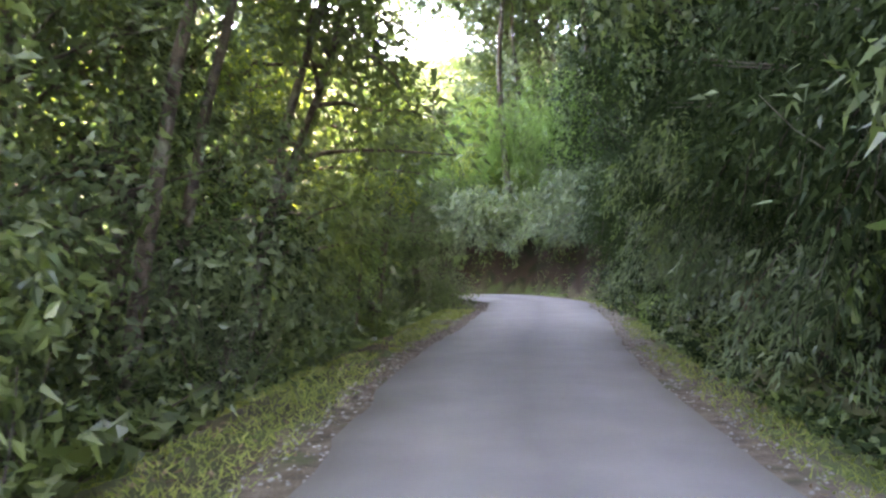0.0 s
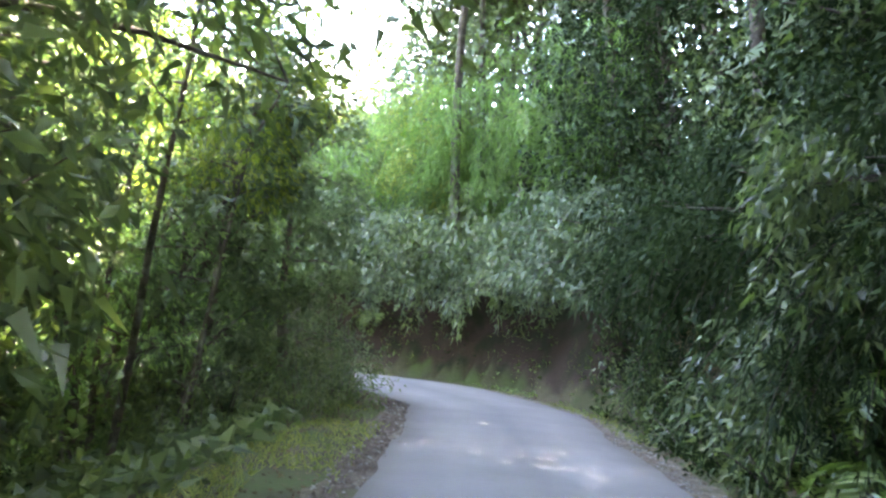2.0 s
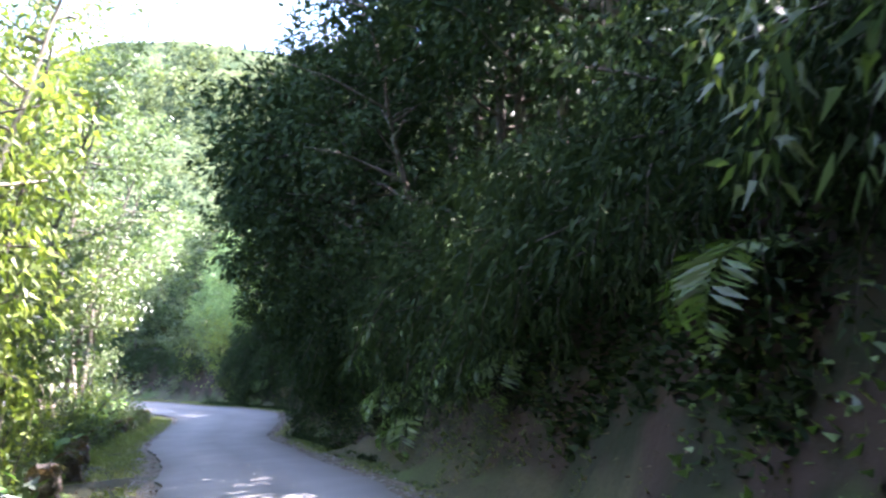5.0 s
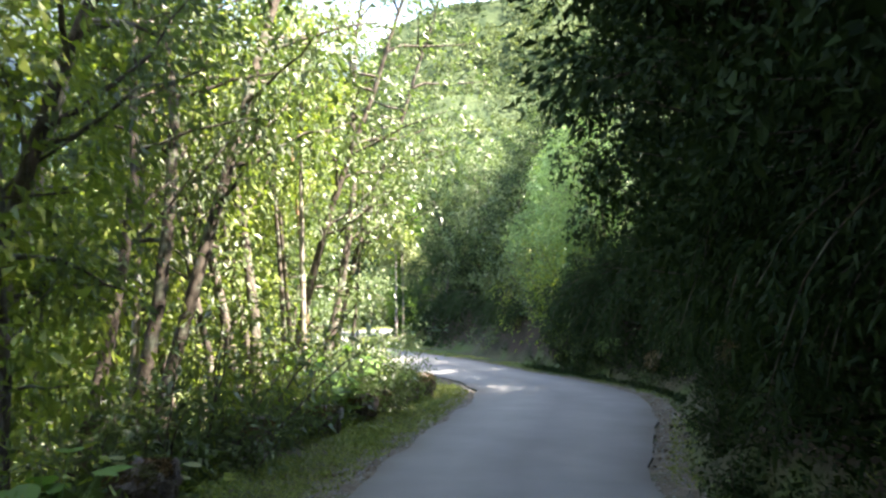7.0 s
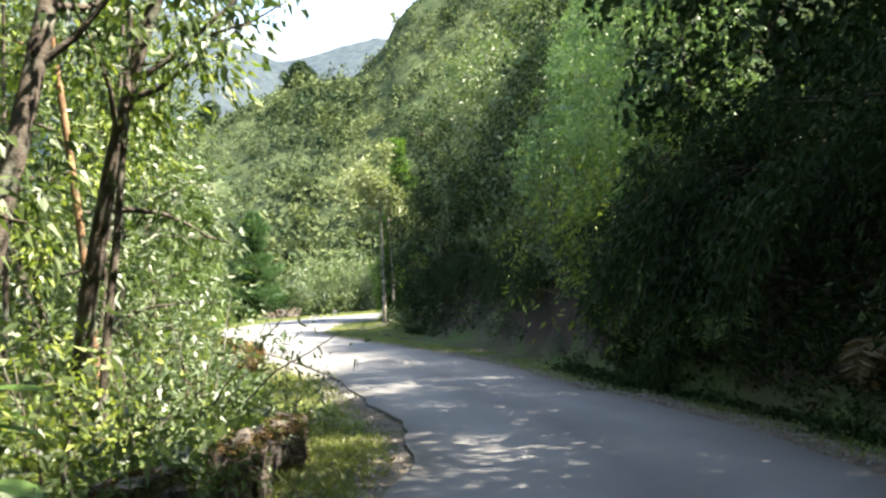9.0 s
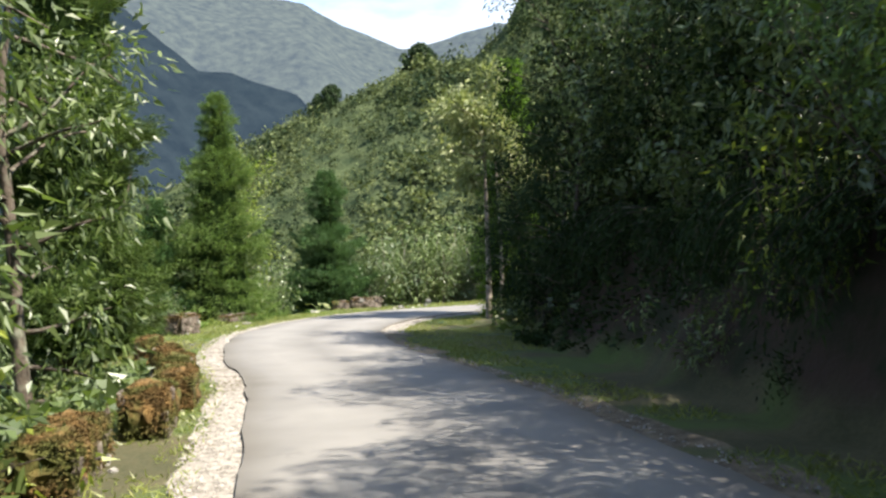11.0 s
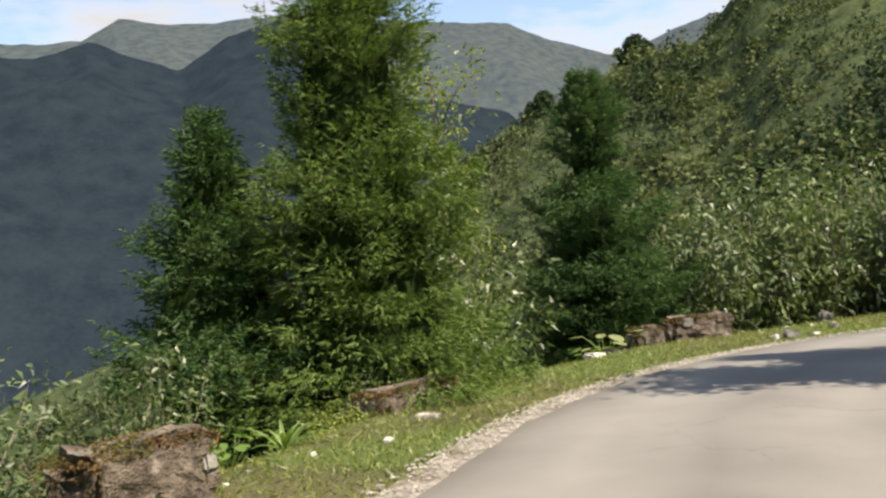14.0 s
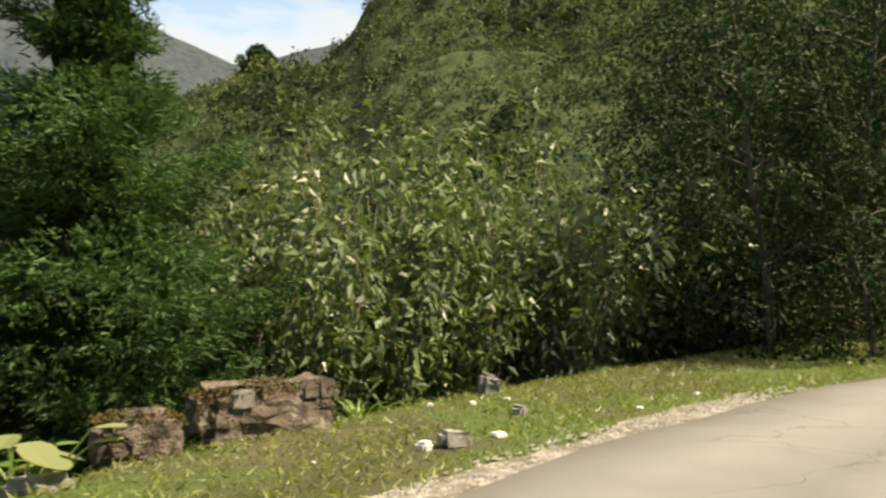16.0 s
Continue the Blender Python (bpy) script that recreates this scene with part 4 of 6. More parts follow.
scatter("shrub", shrubs, 30, (-4, 17), (-5.0, -2.0), (0.7, 1.2), 5, "shrubs of the wood", name="shrub", pick=[0, 0, 2, 3])
scatter("shrub", shrubs, 20, (17, 41), (-6.5, -4.2), (0.7, 1.1), 32, "shrubs of the wood", name="shrub", pick=[0, 0, 2, 3])
scatter("shrub", shrubs, 46, (42, 88), (-5, -2.1), (0.6, 1.0), 6, "shrubs of the wood", name="shrub", pick=[0, 1, 1, 3])
scatter("fern", ferns, 16, (-2, 60), (-2.4, -1.4), (0.6, 1.0), 7, "ferns by the road", name="fern", labels=["green fern with arching fronds", "large green fern with arching fronds"])
scatter("pole", poles, 22, (50, 82), (-7.5, -3.0), (0.75, 1.05), 85, "slim trees of the wood", name="tree", pick=[0, 1, 1, 2])
scatter("shrub", shrubs, 14, (60, 82), (-4.2, -2.3), (0.8, 1.2), 93, "shrubs of the wood", name="shrub", pick=[0, 0, 3])
scatter("pole", poles, 8, (14, 32), (-6.5, -3.2), (0.75, 0.95), 86, "slim trees of the wood", name="tree", pick=[1])
# the bank above the road
scatter("curtain", curtains, 34, (-4, 28), (1.9, 3.4), (0.8, 1.2), 11, "hanging growth of the bank", face=0, name="hanging_shrub", pick=[0, 2, 2, 3])
scatter("curtain", curtains, 6, (22, 31), (2.6, 3.4), (0.8, 1.2), 20, "hanging growth of the bank", face=0, name="hanging_shrub", pick=[0, 3, 2])
scatter("curtain", curtains, 7, (31, 44), (2.9, 3.6), (0.8, 1.0), 43, "hanging growth of the bank", face=0, name="hanging_shrub", pick=[2, 2, 3])
scatter("curtain", curtains, 42, (44, 83), (1.9, 3.4), (0.8, 1.2), 12, "hanging growth of the bank", face=0, name="hanging_shrub", pick=[0, 0, 3])
scatter("curtain", curtains, 12, (83, 102), (2.1, 3.2), (0.7, 1.0), 35, "hanging growth of the bank", face=0, name="hanging_shrub", pick=[0, 2, 3])
# Added crowns whose shade falls on the wood across the road.
scatter("shade_canopy", shade_canopy, 3, (56, 62), (4.0, 6.0), (0.85, 0.95), 44, "trees on the bank", face=0, name="tree")

# High crowns added so that the road and the bend stay shaded.
scatter("shade_canopy", shade_canopy, 15, (-4, 30), (3.4, 5.0), (0.95, 1.1), 18, "trees on the bank", face=0, name="tree")
for i, (x, y) in enumerate(((4.0, 40.8), (6.6, 39.4), (8.4, 42.0), (6.2, 44.6), (9.8, 38.6), (7.4, 34.5), (9.0, 31.5), (8.2, 28.0), (5.0, 38.4), (7.0, 41.0), (5.2, 43.0))):
    plant("tree", shade_canopy[i % 2], stand(x, y, 70 * i + 200, 1.0), LABELS["shade_canopy"][i % 2], "tree", "trees on the bank")
scatter("overhang", overhangs, 24, (1, 28), (2.5, 3.2), (0.8, 1.15), 48, "thickets on the bank", face=0, name="thicket", labels=LABEL_OVER, pick=[0, 0, 3, 2, 0])
scatter("overhang", overhangs, 4, (28, 31), (2.4, 2.9), (0.95, 1.2), 81, "thickets on the bank", face=0, name="thicket", labels=LABEL_OVER, pick=[0, 2])
scatter("overhang", overhangs, 11, (31, 38.5), (2.1, 2.8), (0.8, 1.3), 49, "thickets on the bank", face=0, name="thicket", labels=LABEL_OVER, pick=[1, 3, 0, 3])
scatter("overhang", overhangs, 8, (38.5, 46), (2.6, 3.2), (0.8, 1.0), 79, "thickets on the bank", face=0, name="thicket", labels=LABEL_OVER, pick=[0, 0, 2])
scatter("overhang", overhangs, 22, (45, 80), (2.7, 3.5), (0.75, 1.0), 50, "thickets on the bank", face=0, name="thicket", labels=LABEL_OVER, pick=[0, 0, 2])
for i, (x, y, tn, sz) in enumerate(((0.9, 39.6, 270, 0.95), (3.0, 39.8, 260, 1.05), (5.4, 38.2, 240, 1.0), (6.9, 36.0, 215, 1.0), (4.2, 41.0, 250, 1.15))):
    plant("bamboo", bamboos[i % 2], stand(x, y, tn, sz), LABEL_BAMBOO[i % 2], "bamboo", "bamboo on the bank")
for i, (x, y, sz) in enumerate(((-2.2, 42.6, 0.55), (0.2, 43.6, 0.5), (2.6, 43.0, 1.0), (-4.4, 43.0, 0.6), (5.0, 44.0, 1.1), (-6.5, 43.6, 0.7), (1.5, 41.4, 0.7))):
    plant("tree", bushy_fine[(3, 2, 1)[i % 3]], stand(x, y, 55 * i, sz, 0.2), LABEL_BUSHY[(3, 2, 1)[i % 3]], "tree", "trees on the bank")
# Dense trees added to stop sun flecks on the road at the bend.
for i, (x, y, sz) in enumerate(((4.6, 41.8, 1.4), (6.8, 42.2, 1.5), (8.8, 40.2, 1.5), (9.4, 36.4, 1.4))):
    plant("tree", bushy_fine[(1, 2)[i % 2]], stand(x, y, 80 * i, sz, 0.2), LABEL_BUSHY[(1, 2)[i % 2]], "tree", "trees on the bank")
BANK_TREES = ["dark leaning tree overhanging the road bank", "leafy leaning tree on the bank above the road", "grey-green leaning tree on the bank"]
scatter("spreading", spreading, 10, (-4, 30), (3.0, 5.5), (0.8, 1.1), 21, "trees on the bank", face=0, name="tree", labels=BANK_TREES)
scatter("bushy", bushy, 10, (36, 45), (2.6, 5.0), (0.4, 0.62), 22, "trees on the bank", name="tree", labels=LABEL_BUSHY, pick=[1, 2, 3])
scatter("bushy", bushy_fine, 12, (25, 35), (3.2, 5.5), (0.85, 1.15), 29, "trees on the bank", name="tree", labels=LABEL_BUSHY, pick=[0, 0, 1, 2])
scatter("bushy", bushy_fine, 8, (23, 34), (4.4, 7.2), (1.0, 1.2), 45, "trees on the bank", name="tree", labels=LABEL_BUSHY, pick=[0, 2, 2])
scatter("bushy", bushy_fine, 11, (12, 27), (2.6, 4.6), (0.8, 1.1), 24, "trees on the bank", name="tree", labels=LABEL_BUSHY, pick=[0, 0, 2])
scatter("bushy", bushy_fine, 6, (52, 66), (1.7, 2.6), (0.75, 0.95), 33, "trees on the bank", name="tree", labels=LABEL_BUSHY, pick=[0])
scatter("bushy", bushy_fine, 3, (63, 70), (1.9, 2.4), (0.7, 0.85), 36, "trees on the bank", name="tree", labels=LABEL_BUSHY, pick=[0])
scatter("shade_canopy", shade_canopy, 12, (15, 36), (2.4, 4.4), (1.0, 1.15), 37, "trees on the bank", face=0, name="tree")
scatter("bushy", bushy, 8, (66, 79.5), (3.6, 4.8), (0.8, 1.0), 34, "trees on the bank", name="tree", labels=LABEL_BUSHY, pick=[0])
scatter("bushy", bushy_fine, 7, (-4, 12), (3.0, 5.0), (0.8, 1.0), 25, "trees on the bank", name="tree", labels=LABEL_BUSHY, pick=[0, 2])
scatter("bushy", bushy_lit, 3, (19, 29), (-8.5, -6.0), (0.75, 1.0), 26, "trees of the wood", name="tree", labels=LABEL_LIT, pick=[0, 0, 1])
scatter("bushy", bushy_fine, 6, (-4, 14), (-7.5, -4.4), (0.85, 1.1), 27, "trees of the wood", name="tree", labels=LABEL_BUSHY, pick=[1, 2, 2])
scatter("bushy", bushy_fine, 12, (42, 70), (-8.0, -5.0), (0.7, 0.95), 47, "trees of the wood", name="tree", labels=LABEL_BUSHY, pick=[1, 3, 3])
scatter("shrub", shrubs, 12, (81, 89), (1.3, 2.4), (0.8, 1.3), 23, "sunlit shrubs of the bank", name="shrub", pick=[1, 1, 3])
scatter("spreading", spreading, 14, (45, 72), (2.6, 5.5), (0.85, 1.2), 14, "trees on the bank", face=0, name="tree", labels=BANK_TREES, pick=[0])
# The sunlit look here comes from the brightened leaf colour.
scatter("bushy", bushy_lit, 8, (81.5, 87.5), (2.2, 3.6), (0.5, 0.75), 30, "sunlit trees on the bank", name="tree", labels=LABEL_LIT, pick=[0, 0, 0, 1])
scatter("bushy", bushy_fine, 13, (88.5, 100), (3.2, 5.2), (0.75, 1.0), 40, "trees on the bank", name="tree", labels=LABEL_BUSHY, pick=[0, 1])
scatter("slender", slender, 9, (55, 73), (-5.0, -2.8), (0.72, 0.9), 38, "trees of the wood", name="tree", pick=[4])
scatter("spreading", spreading, 4, (58, 67), (1.8, 2.8), (0.95, 1.1), 39, "trees on the bank", face=0, name="tree", labels=BANK_TREES, pick=[0])
scatter("slender", slender, 12, (48, 84), (6, 11), (0.7, 1.0), 15, "trees on the bank", name="tree", pick=[0, 2])
scatter("shrub", shrubs, 60, (-4, 110), (1.2, 4.0), (0.5, 1.0), 16, "shrubs of the bank", name="shrub", pick=[0, 2, 2, 3])
scatter("shrub", shrubs, 30, (54, 84), (0.85, 1.6), (0.5, 0.85), 87, "low shrubs at the foot of the bank", name="shrub", pick=[2])
scatter("shrub", shrubs, 14, (22, 30), (1.0, 1.7), (0.7, 1.1), 90, "low shrubs at the foot of the bank", name="shrub", pick=[2, 2, 0])
scatter("hanging_fern", hanging_ferns, 30, (2, 80), (1.6, 2.8), (0.8, 1.2), 17, "ferns on the bank", face=0, name="fern", labels=["fern hanging from the bank", "withered brown fern hanging from the bank"])

scatter("hanging_fern", hanging_ferns, 9, (17, 25), (1.35, 1.9), (0.8, 1.1), 41, "ferns on the bank", face=0, name="fern", labels=["fern hanging from the bank", "withered brown fern hanging from the bank"], pick=[0, 0, 1])
scatter("hanging_fern", hanging_ferns, 8, (46, 54), (1.35, 2.0), (0.8, 1.1), 42, "ferns on the bank", face=0, name="fern", labels=["fern hanging from the bank", "withered brown fern hanging from the bank"], pick=[0])

# Brightened leaf colour stands in for light through these thin crowns.
airy = TP(tree_meshes(155, 10.0, 1.4, 1.9, 18, 8, 0.15, BARK, LEAF_LIT, 0.075, cluster=0.42, width=0.5, wander=0.05))
LABEL_AIRY = "slender airy tree with light-brightened green leaves"
slim = TP(lump_tree(190, 8.0, 1.35, 1.5, 64, 90, 0.18, LEAF_BLUE, width=0.6))
LABEL_SLIM = "slim tree densely leafed with grey-green leaves"
for x, y, ms, sz, tn, lab in ((-0.9, 30.5, slim, 0.92, 0, LABEL_SLIM), (-2.8, 31.9, airy, 0.8, 80, LABEL_AIRY), (-3.2, 30.8, bushy_lit[0], 0.8, 50, LABEL_LIT[0]), (-5.4, 30.8, bushy_lit[0], 0.9, 90, LABEL_LIT[0]),
                               (-2.4, 28.4, slim, 0.95, 200, LABEL_SLIM), (-3.2, 26.2, airy, 0.85, 140, LABEL_AIRY), (-4.9, 28.4, airy, 0.95, 20, LABEL_AIRY), (-4.0, 23.0, slim, 0.95, 310, LABEL_SLIM),
                               (-4.8, 25.4, airy, 0.9, 250, LABEL_AIRY), (-3.9, 27.4, airy, 0.75, 80, LABEL_AIRY), (-6.4, 30.5, bushy_fine[3], 1.1, 160, LABEL_BUSHY[3])):
    plant("tree", ms, stand(x, y, tn, sz, 0.2), lab, "tree", "trees inside the bend")
for x, y, k, sz in ((-4.9, 17.5, 2, 1.15), (-4.8, 21.5, 1, 1.1), (-5.0, 13.0, 2, 1.1), (-6.2, 24.5, 2, 1.0)):
    plant("tree", bushy_fine[k], stand(x, y, 40 * y, sz, 0.2), LABEL_BUSHY[k], "tree", "trees of the wood")
for x, y, k, sz in ((3.2, 45.0, 2, 1.5), (4.6, 43.4, 1, 1.5), (5.8, 41.8, 2, 1.45), (2.4, 47.0, 1, 1.6)):
    plant("tree", bushy_fine[k], stand(x, y, 40 * y, sz, 0.2), LABEL_BUSHY[k], "tree", "trees on the bank")
for x, y, sz in ((-4.4, 16.0, 1.0), (-4.6, 18.6, 1.05)):
    plant("tree", spreading[1], stand(x, y, 8 * y - 130, sz, 0.2), "leafy tree leaning out over the road", "tree", "trees of the wood")
scatter("shrub", shrubs, 16, (26, 36.5), (-2.3, -1.1), (0.5, 0.95), 76, "shrubs inside the bend", name="shrub", pick=[0, 0, 3])
for x, y, k, sz, tn in ((-0.45, 31.5, 3, 0.6, 0), (-1.5, 32.4, 0, 0.65, 60), (-0.9, 29.3, 0, 0.7, 120), (-1.3, 27.4, 3, 0.6, 200), (-1.6, 25.4, 0, 0.7, 250)):
    plant("shrub", shrubs[k], stand(x, y, tn, sz), LABELS["shrub"][k], "shrub", "shrubs inside the bend")


scatter("shrub", shrubs, 22, (60, 79), (-2.2, -1.4), (0.45, 0.8), 89, "weeds round the guard stones", name="shrub", pick=[4, 4, 0])


def cover_band(name, s_range, d_range, count, length, width, mat, label, category, seed, up=0.6, lift=0.05, patchy=0.0):
    """Low growth that nobody could count: leaves or blades on the ground along a stretch of the road."""
    r = np.random.default_rng(seed)
    s = r.uniform(*s_range, count)
    side = -1 if d_range[0] < 0 else 1
    edge = stretch_of(WIDTH_L if side < 0 else WIDTH_R, s)
    d = side * edge + d_range[0] + (d_range[1] - d_range[0]) * r.random(count)
    c = np.stack([np.interp(s, along, line[:, i]) for i in range(2)], 1)
    q = np.stack([np.interp(s, along, right[:, i]) for i in range(2)], 1)
    xy = c + q * d[:, None]
    ns, nd, _ = nearest(xy[:, 0], xy[:, 1])
    ok = (np.abs(nd) > np.abs(d) - 0.4) & ((nd > 0) == (d > 0))
    if patchy:
        ok &= rough_noise(xy[:, 0], xy[:, 1], 1.6, seed, 2) > patchy - 0.6
    xy = xy[ok]
    z = ground_height(xy[:, 0], xy[:, 1])
    n = len(xy)
    base = np.concatenate([xy, z[:, None] + r.random((n, 1)) * lift], 1)
    way = r.normal(size=(n, 3)) * [1, 1, 0.4] + [0, 0, up]
    ln = length * (0.5 + r.random(n))
    v, f = blades(base, way, ln, ln * width, r)
    return tagged(new(name, mesh_from(name, v, f, mat)), label, category, kind="stuff")


# Dark growth along the bank: its shade is mixed into the leaf colour.
cover_band("undergrowth", (-6, 28.5), (0.9, 3.2), 22000, 0.13, 0.6, LEAF_DARK_SHADE, "shade-dark low growth covering the steep bank", "undergrowth", 74, lift=0.2)
cover_band("undergrowth", (82, 100), (3.0, 6.0), 14000, 0.13, 0.6, LEAF_DARK_SHADE, "shade-dark low growth covering the steep bank", "undergrowth", 77, lift=0.25)
cover_band("undergrowth", (41, 82), (1.3, 3.2), 30000, 0.13, 0.6, LEAF_DARK_SHADE, "shade-dark low growth covering the steep bank", "undergrowth", 51, lift=0.2)
cover_band("undergrowth", (-6, 28.5), (0.9, 2.6), 22000, 0.12, 0.6, LEAF, "green herbs covering the steep bank", "undergrowth", 75, lift=0.15)
cover_band("undergrowth", (41, 82), (1.3, 2.6), 26000, 0.10, 0.6, LEAF_DARK_SHADE, "shade-dark herbs covering the steep bank", "undergrowth", 58, lift=0.15)
cover_band("undergrowth", (22, 46), (0.7, 2.0), 7000, 0.10, 0.55, FERN, "small herbs growing over the foot of the bank", "undergrowth", 60, lift=0.12, patchy=0.7)
cover_band("undergrowth", (-6, 112), (3.4, 15.0), 40000, 0.2, 0.7, LEAF, "low growth on the slope above the bank", "undergrowth", 52, lift=0.9)
cover_band("undergrowth", (-6, 96), (-10.0, -1.6), 50000, 0.22, 0.6, LEAF, "low growth on the floor of the wood", "undergrowth", 53, lift=0.4)
cover_band("grass", (-6, 84), (-2.2, -0.3), 46000, 0.11, 0.14, GRASS, "short green grass on the road verge", "grass", 54, 1.4, 0.0, 0.55)
cover_band("grass", (56, 86), (-2.4, -0.2), 34000, 0.10, 0.15, GRASS, "short green grass by the guard stones", "grass", 59, 1.2, 0.0, 0.15)
cover_band("grass", (84, 152), (-9.0, -0.4), 120000, 0.10, 0.16, GRASS, "sunlit short green grass on the road verge", "grass", 55, 1.2, 0.0, 0.02)
cover_band("grass", (104, 140), (-7.0, -0.25), 120000, 0.055, 0.2, GRASS, "fine mossy grass on the wide verge", "grass", 68, 1.0, 0.0)
cover_band("grass", (-6, 104), (0.25, 1.6), 40000, 0.11, 0.13, GRASS, "short green grass at the foot of the bank", "grass", 56, 1.3, 0.0, 0.5)
cover_band("undergrowth", (98, 122), (4.6, 7.5), 16000, 0.13, 0.6, LEAF_DARK_SHADE, "shade-dark low growth covering the bank by the bend", "undergrowth", 72, lift=0.25)
cover_band("grass", (97, 150), (0.5, 4.6), 56000, 0.09, 0.13, GRASS, "short green grass at the foot of the bank", "grass", 57, 1.3, 0.0, 0.4)

cover_band("undergrowth", (22, 31), (0.9, 2.8), 15000, 0.11, 0.5, LEAF_DARK_SHADE, "shade-dark weeds on the bank before the bend", "undergrowth", 91, 0.9, 0.12)
cover_band("undergrowth", (30, 46), (1.0, 2.8), 9000, 0.09, 0.5, LEAF_DARK_SHADE, "shade-dark weeds scattered over bare earth", "undergrowth", 92, 0.7, 0.06, 0.8)
cover_band("undergrowth", (52, 84), (0.75, 2.4), 46000, 0.09, 0.5, LEAF_DARK_SHADE, "shade-dark weeds at the foot of the bank", "undergrowth", 88, 0.9, 0.12)

LITTER = leaf_material("fallen_leaf", (0.06, 0.045, 0.03), (0.20, 0.15, 0.09), 0.1, 0.03)
cover_band("leaf_litter", (-4, 84), (0.0, 1.3), 9000, 0.06, 0.6, LITTER, "dry brown leaves fallen along the bank foot", "leaf litter", 69, 0.1, 0.01, 0.4)
cover_band("leaf_litter", (-4, 84), (-1.6, 0.0), 9000, 0.06, 0.6, LITTER, "dry brown leaves fallen on the verge", "leaf litter", 70, 0.1, 0.01, 0.4)
cover_band("undergrowth", (44, 82), (0.5, 1.6), 16000, 0.05, 0.6, LEAF, "small dark herbs at the foot of the bank", "undergrowth", 71, 0.6, 0.05)


def near_woods(name, s_range, d_range, count, size, mat, label, seed):
    """Crowns of the wood further from the road, joined."""
    r = np.random.default_rng(seed)
    s = r.uniform(*s_range, count)
    d = r.uniform(*d_range, count)
    c = np.stack([np.interp(s, along, line[:, i]) for i in range(2)], 1) + np.stack([np.interp(s, along, right[:, i]) for i in range(2)], 1) * d[:, None]
    ns, nd, _ = nearest(c[:, 0], c[:, 1])
    ok = (np.abs(nd) > min(abs(d_range[0]), abs(d_range[1])) - 1) & ((nd > 0) == (d > 0))
    c = c[ok]
    n = len(c)
    z = ground_height(c[:, 0], c[:, 1])
    rad = size * r.uniform(0.7, 1.3, n)
    per = 130
    way = unit(r.normal(size=(n, per, 3)) + [0, 0, 0.3])
    lump = 0.55 + 0.45 * r.random((n, per, 1)) ** 0.6
    base = np.concatenate([c, (z + rad * 1.5)[:, None]], 1)[:, None] + way * [1, 1, 1.7] * rad[:, None, None] * lump
    ln = (rad[:, None] * r.uniform(0.14, 0.3, (n, per))).ravel()
    v, f = blades(base.reshape(-1, 3), way.reshape(-1, 3) + r.normal(size=(n * per, 3)) * 0.8 + [0, 0, -0.3], ln, ln * 0.7, r)
    return tagged(new(name, mesh_from(name, v, f, mat)), label, "forest", kind="stuff")


near_woods("woods", (-30, 26), (11, 40), 150, 3.0, LEAF, "green forest rising above the road bank", 61)
near_woods("woods", (56, 74), (11, 50), 90, 2.8, LEAF, "green forest rising above the road bank", 65)
near_woods("woods", (-10, 28), (5, 11), 90, 2.1, LEAF_BLUE, "thick scrub on top of the road bank", 64)
near_woods("woods", (29, 48), (4.2, 14), 90, 0.9, LEAF_BLUE, "low scrub on top of the bank at the bend", 66)
near_woods("woods", (48, 76), (6, 11), 54, 1.5, LEAF_BLUE, "thick scrub on top of the road bank", 67)
near_woods("woods", (-30, 36), (-50, -15), 240, 2.8, LEAF, "green forest on the slope below the road", 62)
near_woods("woods", (36, 92), (-50, -15), 300, 2.8, LEAF_BRIGHT, "sunlit green forest on the slope below the road", 73)
near_woods("woods", (92, 170), (-60, -14), 260, 1.5, LEAF, "low forest on the slope below the bend", 63)

# ---- hills and mountains round the valley ----
VIEW, VALLEY_TURN, VALLEY_RISE = np.array([-51.2, 38.4]), radians(2.9), 2.4


def mountain(name, crest, r_crest, r_foot, foot_z, mat, label, seed, bumps, columns=260, rows=70, category="mountain", lift=0.0):
    """A range seen from the valley road: crest is (bearing, rise in degrees), bearing to the right of -x."""
    c = np.array(crest, float)
    bearing = np.linspace(c[0, 0], c[-1, 0], columns)
    rise = np.interp(bearing, c[:, 0], c[:, 1]) + lift
    f = np.linspace(-0.25, 1, rows)
    B, F = np.meshgrid(np.radians(bearing) - VALLEY_TURN, f, indexing="ij")
    top = np.tan(np.radians(rise))[:, None] * r_crest
    g = np.clip(F, 0, 1)
    R = np.where(F >= 0, r_crest + (r_foot - r_crest) * g, r_crest - F * 4 * (r_crest - r_foot) * 0.3)
    Z = np.where(F >= 0, top + (foot_z - top) * g ** 0.9, top + F * top * 0.9)
    X, Y = VIEW[0] - np.cos(B) * R, VIEW[1] + np.sin(B) * R
    size = bumps * 9
    ridges = 1 - np.abs(rough_noise(X, Y, size * 2.2, seed + 3, 4)) * 2
    Z = Z + bumps * 1.6 * rough_noise(X, Y, size, seed, 3) * np.clip(g * 4, 0.15, 1) + bumps * 1.4 * ridges * np.clip(g * 3, 0, 1)
    Z = Z + bumps * 0.1 * rough_noise(X, Y, bumps * 0.9, seed + 11, 2)
    Z = Z + VALLEY_RISE
    n, k = X.shape
    i = np.arange(n * k).reshape(n, k)
    q = np.stack([i[:-1, :-1], i[:-1, 1:], i[1:, 1:], i[1:, :-1]], -1).reshape(-1, 4)
    ob = new(name, mesh_from(name, np.stack([X, Y, Z], -1).reshape(-1, 3), q, mat, True))
    return tagged(ob, label, category, kind="structure"), X, Y, Z


